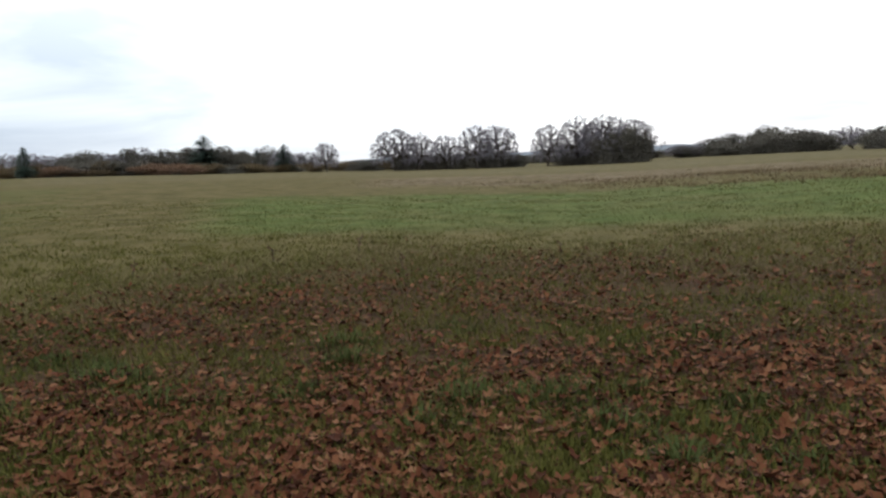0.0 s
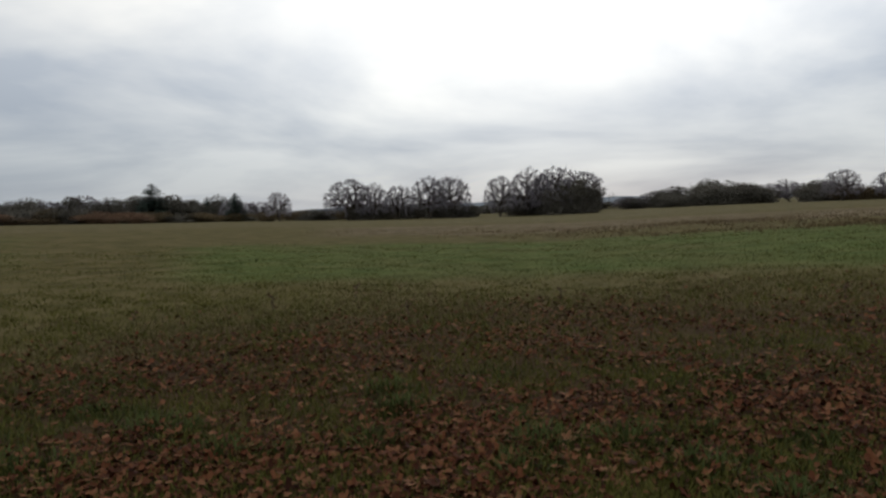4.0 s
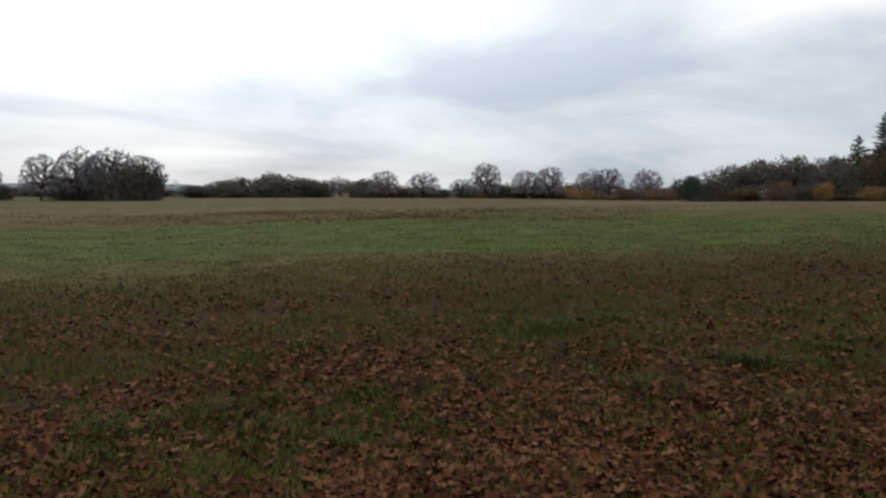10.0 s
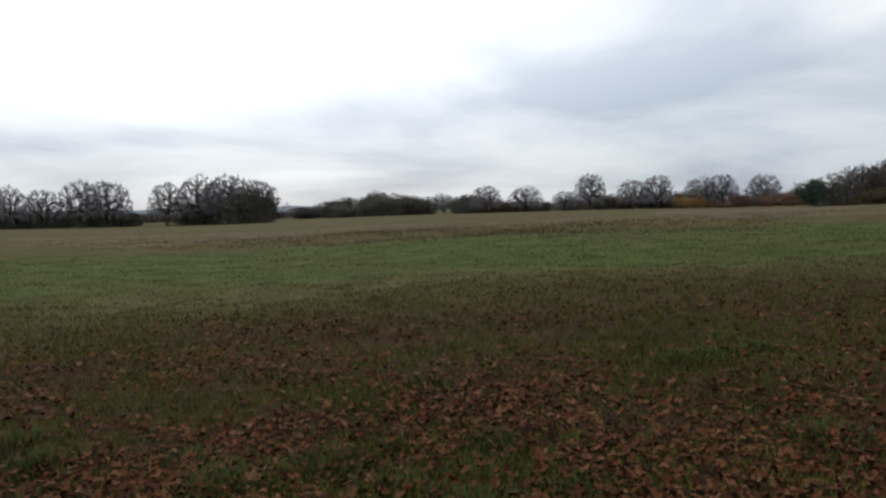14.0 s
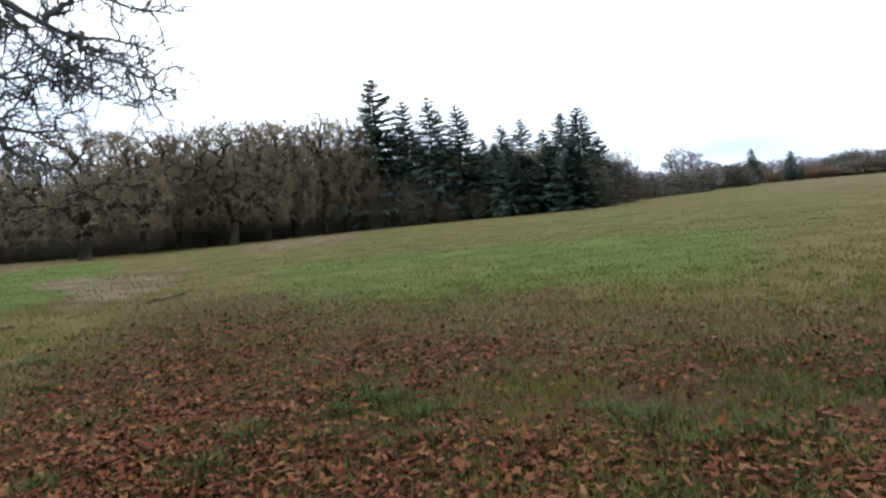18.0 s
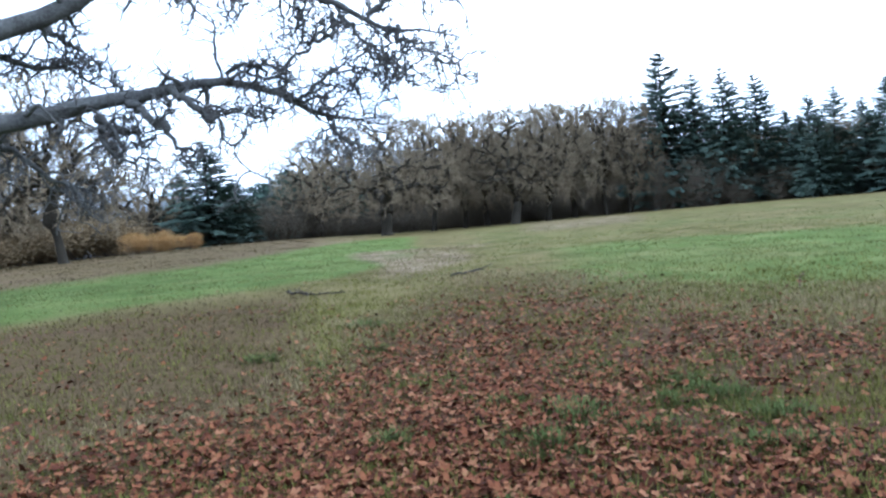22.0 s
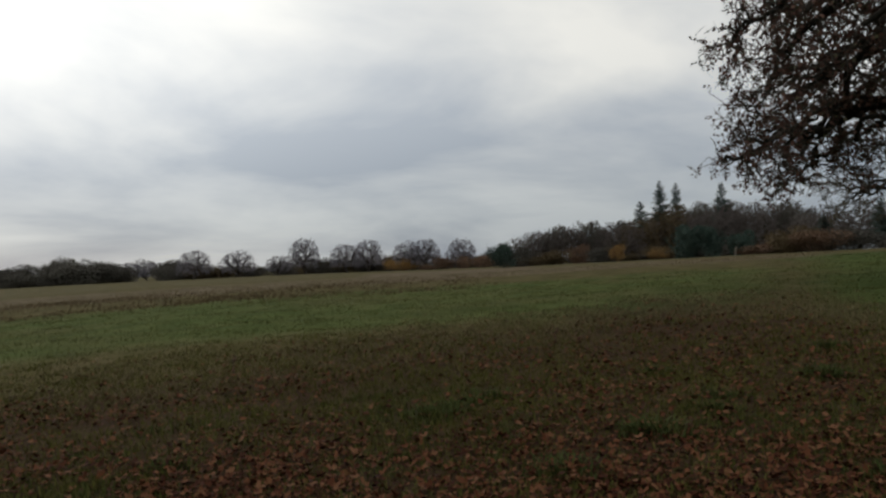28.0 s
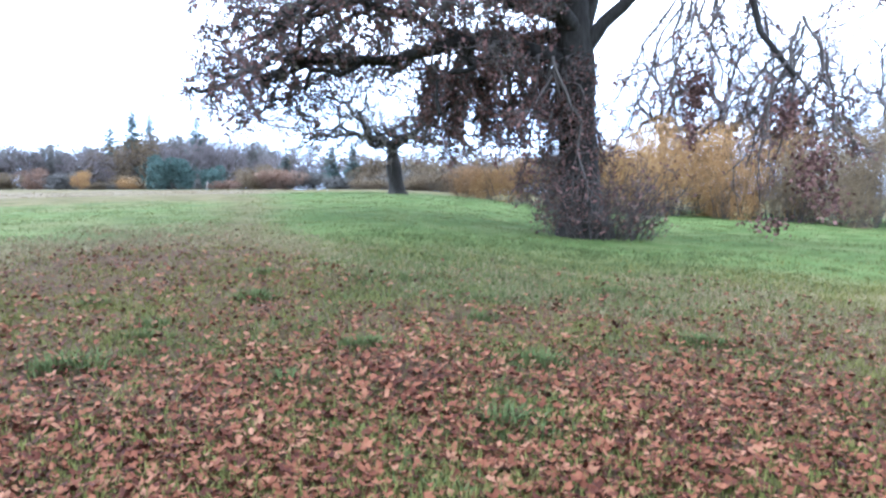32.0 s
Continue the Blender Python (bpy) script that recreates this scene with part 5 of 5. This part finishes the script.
    fine.tubes(fourth, taper(np.clip(r * 0.6, 0.009, 0.014), 0.008 + 0 * r, 5), 3)
    ob = thing("oak_tree", "bare gnarled oak stretching long lichen-grey boughs over the grass", "tree")
    part("trunk", wood.mesh("trunk", LICHEN_BARK, True), ob)
    part("crown", fine.mesh("crown", LICHEN_TWIG), ob, "crooked leafless twigs")
    return ob


bough_oak()


# ---- what lies and grows on the ground (uncounted stuff) ----
def scatter(g, count, r0, r1, a0, a1, weight):
    """Points on the ground, denser near the eye, kept by weight(x, y)."""
    r = r0 * (r1 / r0) ** g.uniform(0, 1, count)
    a = np.radians(g.uniform(a0, a1, count))
    x, y = r * np.sin(a), r * np.cos(a)
    ok = g.uniform(0, 1, count) < weight(x, y)
    return x[ok], y[ok], r[ok]


def patch(x, y, s, k):
    return 0.5 + 0.5 * np.sin(x * s + 1.7 * np.sin(y * s * 0.63 + k)) * np.sin(y * s * 1.13 + 1.3 * np.sin(x * s * 0.7 - k))


def clump(x, y):
    return smooth(2.6 * patch(x, y, 2.3, 2.6) * patch(x + 4, y - 3, 0.9, 1.1) - 0.75)


def leaf_share(x, y):
    r = np.hypot(x, y)
    drift = 0.36 * patch(x, y, 1.1, 0.4) + 0.34 * patch(x + 3, y - 5, 0.47, 1.9) + 0.3 * patch(x - 2, y + 1, 2.7, 0.9)
    strewn = 0.14 * (np.degrees(np.arctan2(x, y)) < -97) * (r < 14)
    west = (np.degrees(np.arctan2(x, y)) < -80) & (r < 7.5)
    return (1 - 0.4 * clump(x, y)) * np.clip(zones(x, y)[0], 0.004 + strewn, 1) * np.clip(2.6 * drift - 0.55 + 0.5 * west, 0.08, 1) * (1 - 0.3 * smooth((r - 5) / 8)) * table(np.degrees(np.arctan2(x, y)), ((-180, 1), (-34, 1), (-24, 0.7), (20, 0.72), (40, 0.55), (66, 0.62), (80, 0.66), (180, 0.7)))


def fallen_leaves():
    g = np.random.default_rng(401)
    x, y, r = [np.concatenate(c) for c in zip(scatter(g, 270000, 2.3, 22, -128, 122, leaf_share), scatter(g, 60000, 2.3, 14, 122, 232, leaf_share), scatter(g, 210000, 0.25, 2.3, -180, 180, lambda x, y: leaf_share(x, y) * np.hypot(x, y) ** 2 / 5.3))]
    heap = Heap()
    # a lobed leaf: a rim of nine points round its middle, of five further off
    for mine, rim in ((r < 6.5, (1.0, 0.52, 0.95, 0.5, 0.8, 0.62, 0.8, 0.5, 0.95)), (r >= 6.5, (1.0, 0.6, 0.85, 0.8, 0.6))):
        k, lx, ly, lr = len(rim), x[mine], y[mine], r[mine]
        n = len(lx)
        ang = np.linspace(0, 2 * np.pi, k + 1)[:-1]
        rim = np.array(rim) * 0.5
        flat = np.stack([np.cos(ang) * rim, np.sin(ang) * rim * 0.9, 0 * ang], -1)
        size = (0.034 + 0.06 * g.uniform(0, 1, n) ** 1.6) * np.interp(lr, (5, 25), (1, 1.3))
        curl = g.uniform(-0.35, 1.0, n)
        loc = np.concatenate([np.zeros((1, 3)), flat])[None] * size[:, None, None]
        rad2 = (loc[..., :2] ** 2).sum(-1)
        loc[..., 2] += curl[:, None] * rad2 / size[:, None] * 2 + g.normal(0, 0.05, loc.shape[:2]) * size[:, None]
        yaw, tip, tilt = g.uniform(0, 6.28, n), g.normal(0, 0.24, n), g.normal(0, 0.24, n)
        cy, sy = np.cos(yaw)[:, None], np.sin(yaw)[:, None]
        z = loc[..., 2] + loc[..., 0] * np.sin(tip)[:, None] + loc[..., 1] * np.sin(tilt)[:, None]
        vx = loc[..., 0] * cy - loc[..., 1] * sy + lx[:, None]
        vy = loc[..., 0] * sy + loc[..., 1] * cy + ly[:, None]
        lift = size * 0.22 + g.uniform(0, 0.03, n)
        step = np.arange(k)
        fan = np.stack([np.zeros(k, int), 1 + step, 1 + (step + 1) % k], -1)
        heap.add(np.stack([vx, vy, z + (height_at(lx, ly) + lift)[:, None]], -1), (np.arange(n)[:, None, None] * (k + 1) + fan[None]).reshape(-1, 3))
    return tagged(new("fallen_leaves", heap.mesh("fallen_leaves", LITTER)), "curled brown fallen leaves strewn thickly over the grass", "leaves", kind="stuff")


def grass(name, seed, count, r0, r1, weight, blades, tall, spread, mat, label):
    g = np.random.default_rng(seed)
    x, y, r = [np.concatenate(c) for c in zip(scatter(g, count, r0, r1, -135, 135, weight), scatter(g, count // 4, r0, r1, 135, 225, weight))]
    n = len(x) * blades
    x, y, r = np.repeat(x, blades), np.repeat(y, blades), np.repeat(r, blades)
    a, d = g.uniform(0, 6.28, n), spread * np.sqrt(g.uniform(0, 1, n))
    x, y = x + np.cos(a) * d, y + np.sin(a) * d
    h = tall * g.uniform(0.45, 1.2, n)
    w = (0.0034 + 0.00035 * r) * g.uniform(0.7, 1.3, n)
    b = g.uniform(0, 6.28, n)
    lean = h * g.uniform(0.1, 0.9, n)
    base = np.stack([x, y, height_at(x, y) - 0.01], -1)
    side = np.stack([-np.sin(b) * w, np.cos(b) * w, 0 * w], -1)
    mid = base + np.stack([np.cos(b) * lean * 0.35, np.sin(b) * lean * 0.35, h * 0.6], -1)
    tip = base + np.stack([np.cos(b) * lean, np.sin(b) * lean, h], -1)
    near = r < 5.0
    v1 = np.stack([base - side, base + side, mid - side * 0.75, mid + side * 0.75, tip], 1)[near].reshape(-1, 3)
    v2 = np.stack([base - side, base + side, tip], 1)[~near].reshape(-1, 3)
    i = np.arange(len(v1) // 5)[:, None] * 5
    t1 = np.concatenate([i + [0, 1, 3], i + [0, 3, 2], i + [2, 3, 4]], 0)
    t2 = np.arange(len(v2)).reshape(-1, 3) + len(v1)
    v, t = np.concatenate([v1, v2]), np.concatenate([t1, t2])
    return tagged(new(name, mesh_of(name, v, t, None, mat)), label, "grass", kind="stuff")


fallen_leaves()
bare = lambda x, y: 1 - 0.85 * leaf_share(x, y)
turn_of = lambda x, y: np.degrees(np.arctan2(x, y))
grass("grass", 402, 110000, 0.5, 17, lambda x, y: np.where((turn_of(x, y) < -101) & (np.hypot(x, y) > 6), 0.35, 1) * np.clip(np.hypot(x, y) / 2.3, 0, 1) ** 2 * np.clip(1.05 - 0.7 * leaf_share(x, y), 0.4, 1) * (0.35 + 0.65 * patch(x, y, 2.1, 2.0)) * (1 - smooth((np.hypot(x, y) - 11) / 6)), 10, 0.075, 0.17, BLADE, "short green grass showing between the leaves")
grass("tufts_of_grass", 411, 20000, 2.3, 13, lambda x, y: clump(x, y) * zones(x, y)[0] * (turn_of(x, y) > -101), 9, 0.085, 0.13, TUFT, "green clumps of grass coming up through the fallen leaves")
grass("meadow_grass", 406, 34000, 6, 30, lambda x, y: bare(x, y) * np.where(turn_of(x, y) < -101, 0.1, 1) * (1 - zones(x, y)[1]) * (0.35 + 0.65 * patch(x, y, 0.5, 0.7)), 10, 0.06, 0.36, BLADE, "olive autumn grass of the open meadow")
grass("lush_grass", 407, 42000, 8.5, 44, lambda x, y: bare(x, y) * zones(x, y)[1], 10, 0.055, 0.4, LUSH, "fresh green grass of the open meadow")
# longer blades in darker green stand in for shade under the great oak
grass("long_grass", 408, 26000, 8.5, 18, lambda x, y: bare(x, y) * smooth((turn_of(x, y) - 71) / 7) * smooth((116 - turn_of(x, y)) / 20) * smooth((18 - np.hypot(x, y)) / 3), 11, 0.085, 0.24, TUFT, "longer grass before the great oak, darker green for the shade")
grass("dry_grass", 403, 16000, 17, 60, lambda x, y: (turn_of(x, y) > -99) * np.clip(zones(x, y)[2] * 1.3 - 0.1, 0, 1) * (1 - zones(x, y)[1]), 12, 0.09, 0.7, DRY_BLADE, "dry straw-coloured grass in the meadow")
grass("withered_grass", 409, 26000, 7, 60, lambda x, y: bare(x, y) * (turn_of(x, y) < -100) * (1 - zones(x, y)[1]) ** 2, 9, 0.07, 0.4, BROWN_BLADE, "dark brown grass under the oak boughs")
edge_of = lambda x, y: np.clip(3.6 * zones(x, y)[0] * (1 - zones(x, y)[0]), 0, 1)
grass("pale_grass", 410, 85000, 6, 20, lambda x, y: edge_of(x, y) * (0.25 + 0.75 * patch(x, y, 1.3, 4.0)) * np.where(turn_of(x, y) < -45, 1 - 0.8 * (turn_of(x, y) < -99), 0.6 + 0.4 * (turn_of(x, y) > 40)), 9, 0.075, 0.22, DRY_BLADE, "pale dry grass where the fallen leaves thin out")
grass("tall_weeds", 404, 26000, 27, 47, lambda x, y: smooth((turn_of(x, y) + 10) / 14) * smooth((48 - turn_of(x, y)) / 8) * (0.15 + 0.85 * patch(x, y, 0.3, 3.0) ** 2) * smooth((np.hypot(x, y) - np.interp(turn_of(x, y), (-5, 14, 45), (36, 29, 28))) / 3), 8, 0.17, 0.5, DUN, "dead brown weeds standing in the meadow")


def grass_tussock(seed):
    """A tuft of longer grass: arching blades from one root."""
    g = np.random.default_rng(seed)
    n = 190
    a, d = g.uniform(0, 6.28, n), 0.27 * g.uniform(0, 1, n) ** 0.7
    h = 0.11 * g.uniform(0.35, 1.2, n) * (1 - 1.8 * d)
    w = 0.0045 * g.uniform(0.7, 1.3, n)
    b = a + g.normal(0, 0.9, n)
    lean = h * g.uniform(0.2, 1.1, n)
    base = np.stack([np.cos(a) * d, np.sin(a) * d, np.full(n, -0.04)], -1)
    side = np.stack([-np.sin(b) * w, np.cos(b) * w, 0 * w], -1)
    out = lambda f, z: base + np.stack([np.cos(b) * lean * f, np.sin(b) * lean * f, 0.04 + h * z], -1)
    v = np.stack([base - side, base + side, out(0.3, 0.6) - side, out(0.3, 0.6) + side, out(1, 1)], 1)
    i = np.arange(n)[:, None] * 5
    t = np.concatenate([i + [0, 1, 3], i + [0, 3, 2], i + [2, 3, 4]], 0)
    ob = thing("grass_tussock", "bright green grass tussock growing through the fallen leaves", "grass tussock", "grass tussocks")
    part("tuft", mesh_of("tuft", v, t, None, TUFT), ob)
    return ob


TUSSOCKS = ((-3.4, 5.0), (-1.2, 5.8), (-0.1, 5.0), (1.0, 4.0), (0.0, 3.9), (1.9, 6.0), (-1.0, 5.3), (-1.0, 4.4), (0.2, 4.4), (1.4, 3.5), (1.9, 4.5), (4.4, 5.6), (4.75, 5.7), (5.1, 5.75), (5.45, 5.8), (2.0, 3.5), (3.9, 3.6), (0.7, 4.4), (-4.2, 3.2), (-3.9, 3.3),
            (-3.3, 3.3), (-3.2, 3.7), (-2.7, 4.6), (-2.45, 4.5), (-2.0, 4.1), (-3.0, 2.6), (-6.2, 1.7), (-4.9, 0.5), (-5.8, 1.9), (-5.4, 0.8), (-5.1, 2.1), (-8.3, -2.2), (-10.2, -1.2), (-5.2, -0.5), (-8.7, -0.9), (8.0, 3.2), (6.0, 3.5), (5.1, 3.6), (10.0, 3.8), (6.1, 1.4),
            (7.1, -1.7), (5.9, -0.1), (4.3, 0.2))
SMALL_TUSSOCKS = ((-72.4, 6.4), (-69.8, 6.0), (-86.2, 5.9), (-81.0, 5.3), (-75.6, 5.1), (-66.5, 5.7), (-83.7, 4.8), (-88.1, 3.9), (-85.5, 3.5), (-96.6, 3.5), (-70.4, 3.5), (-99.4, 3.9), (-68.6, 4.9), (-95.4, 5.2), (-65.6, 4.9), (-74.5, 5.8),
                  (68.3, 8.8), (60.2, 7.5), (80.1, 9.8), (76.4, 6.2), (96.6, 10.0), (90.7, 5.9), (103.2, 7.3), (54.0, 6.2), (70.2, 5.2), (88.0, 4.4), (56.6, 9.1), (85.9, 7.7), (-10.6, 5.4), (9.8, 4.6), (-13.3, 4.7), (15.2, 4.8), (1.6, 4.3), (-20.6, 4.5), (21.1, 3.9))
tussocks = [grass_tussock(s) for s in (701, 702, 703)]
for i, (x, y) in enumerate(TUSSOCKS):
    size = 0.8 + 0.5 * ((i * 0.618) % 1)
    az, r = math.degrees(math.atan2(x, y)), math.hypot(x, y)
    if i < 3:
        keep(tussocks[i], az, r, size, 1.1 * size, i * 2.4)
    else:
        planted(tussocks[i % 3], az, r, size, 1.1 * size, i * 2.4)
for i, (az, r) in enumerate(SMALL_TUSSOCKS):
    size = 0.9 + 0.4 * ((i * 0.618) % 1)
    planted(tussocks[i % 3], az, r, size, 0.8 * size, i * 1.9)


# ---- weeds and fallen branches ----
def weed_stalk(seed, height):
    """A dead weed: crooked stem, side stems and withered leaves."""
    g = np.random.default_rng(seed)
    stem, leaf = Heap(), Heap()
    line = wander(g, np.zeros((1, 3)), np.array([[0.1, 0.05, 1.0]]), np.array([height]), 7, 0.12)
    rl = taper(np.array([0.006]), np.array([0.003]), 7)
    stem.tubes(line, rl, 6)
    p, d, r = sprout(g, line, rl, 7, 0.3, 1.0, 45)
    side = wander(g, p, d, g.uniform(0.2, 0.4, 7) * height, 4, 0.2)
    stem.tubes(side, taper(np.full(7, 0.0035), np.full(7, 0.002), 4), 4)
    v, t = leaf_quads(g, np.concatenate([side[:, 2:].reshape(-1, 3), line[0, 2:]]), 0.05, 0.4)
    leaf.add(v, t)
    ob = thing("weed_stalk", "dead brown weed stalk standing in the short grass", "weed", "weed stalks")
    part("stem", stem.mesh("stem", TWIG, True), ob)
    part("foliage", leaf.mesh("foliage", OAK_LEAF), ob)
    return ob


weeds = weed_stalk(501, 0.26)
keep(weeds, -13.75, 12.3)
for i, (az, r, size) in enumerate(((-2.5, 8.95, 0.8), (-9.4, 10.2, 0.9), (3.2, 11.4, 0.8), (11.5, 10.4, 0.7), (24.0, 11.0, 0.9), (38.5, 10.2, 0.7), (-20.5, 11.2, 1.0), (-31, 10.4, 0.8), (-64, 11.4, 0.8), (-79, 13.0, 0.8), (58, 13.2, 0.8), (49.5, 11.6, 0.9))):
    planted(weeds, az, r, size, turn=i * 1.7)


def fallen_branch(seed, length):
    g = np.random.default_rng(seed)
    wood, twig = Heap(), Heap()
    line = wander(g, np.array([[-length / 2, 0, 0.05]]), np.array([[1.0, 0.1, 0.02]]), np.array([length]), 10, 0.14)
    line[..., 2] = 0.03 + 0.04 * np.abs(np.sin(np.arange(10)))
    rl = taper(np.array([0.035]), np.array([0.012]), 10)
    wood.tubes(line, rl, 7)
    p, d, r = sprout(g, line, rl, 6, 0.2, 1.0, 40)
    side = wander(g, p, d, g.uniform(0.15, 0.35, 6) * length, 5, 0.25)
    side[..., 2] = np.abs(side[..., 2]) + 0.01
    twig.tubes(side, taper(np.full(6, 0.013), np.full(6, 0.005), 5), 5)
    ob = thing("fallen_branch", "dark fallen oak branch lying in the grass", "branch", "fallen branches")
    part("limb", wood.mesh("limb", BARK, True), ob)
    part("twig", twig.mesh("twig", TWIG), ob)
    return ob


branch = fallen_branch(601, 1.5)
keep(branch, -102.0, 14.6, 1.0, turn=0.3)
planted(branch, -87.7, 16.6, 0.8, turn=2.2)
planted(branch, -99.6, 14.4, 0.6, turn=1.1)


def dead_snag(seed, height):
    """A barkless broken stem that leans, with a stub of a side branch."""
    g = np.random.default_rng(seed)
    stem, stub = Heap(), Heap()
    line = bend([(0, 0, -0.2), (0.12, 0, height * 0.4), (0.5, 0.05, height)], 8)[None]
    rl = taper(np.array([0.09]), np.array([0.05]), 8) * g.uniform(0.9, 1.1, (1, 8))
    stem.tubes(line, rl, 8)
    side = wander(g, line[:, 5], np.array([[-0.7, 0.2, 0.7]]), np.array([height * 0.35]), 5, 0.15)
    stub.tubes(side, taper(np.array([0.05]), np.array([0.02]), 5), 6)
    ob = thing("dead_snag", "pale barkless broken tree stem leaning among the brush", "dead tree")
    part("stem", stem.mesh("stem", PALE_WOOD, True), ob)
    part("branch_stub", stub.mesh("branch_stub", PALE_WOOD, True), ob)
    return ob


keep(dead_snag(801, 1.0), 65.05, 88.0)
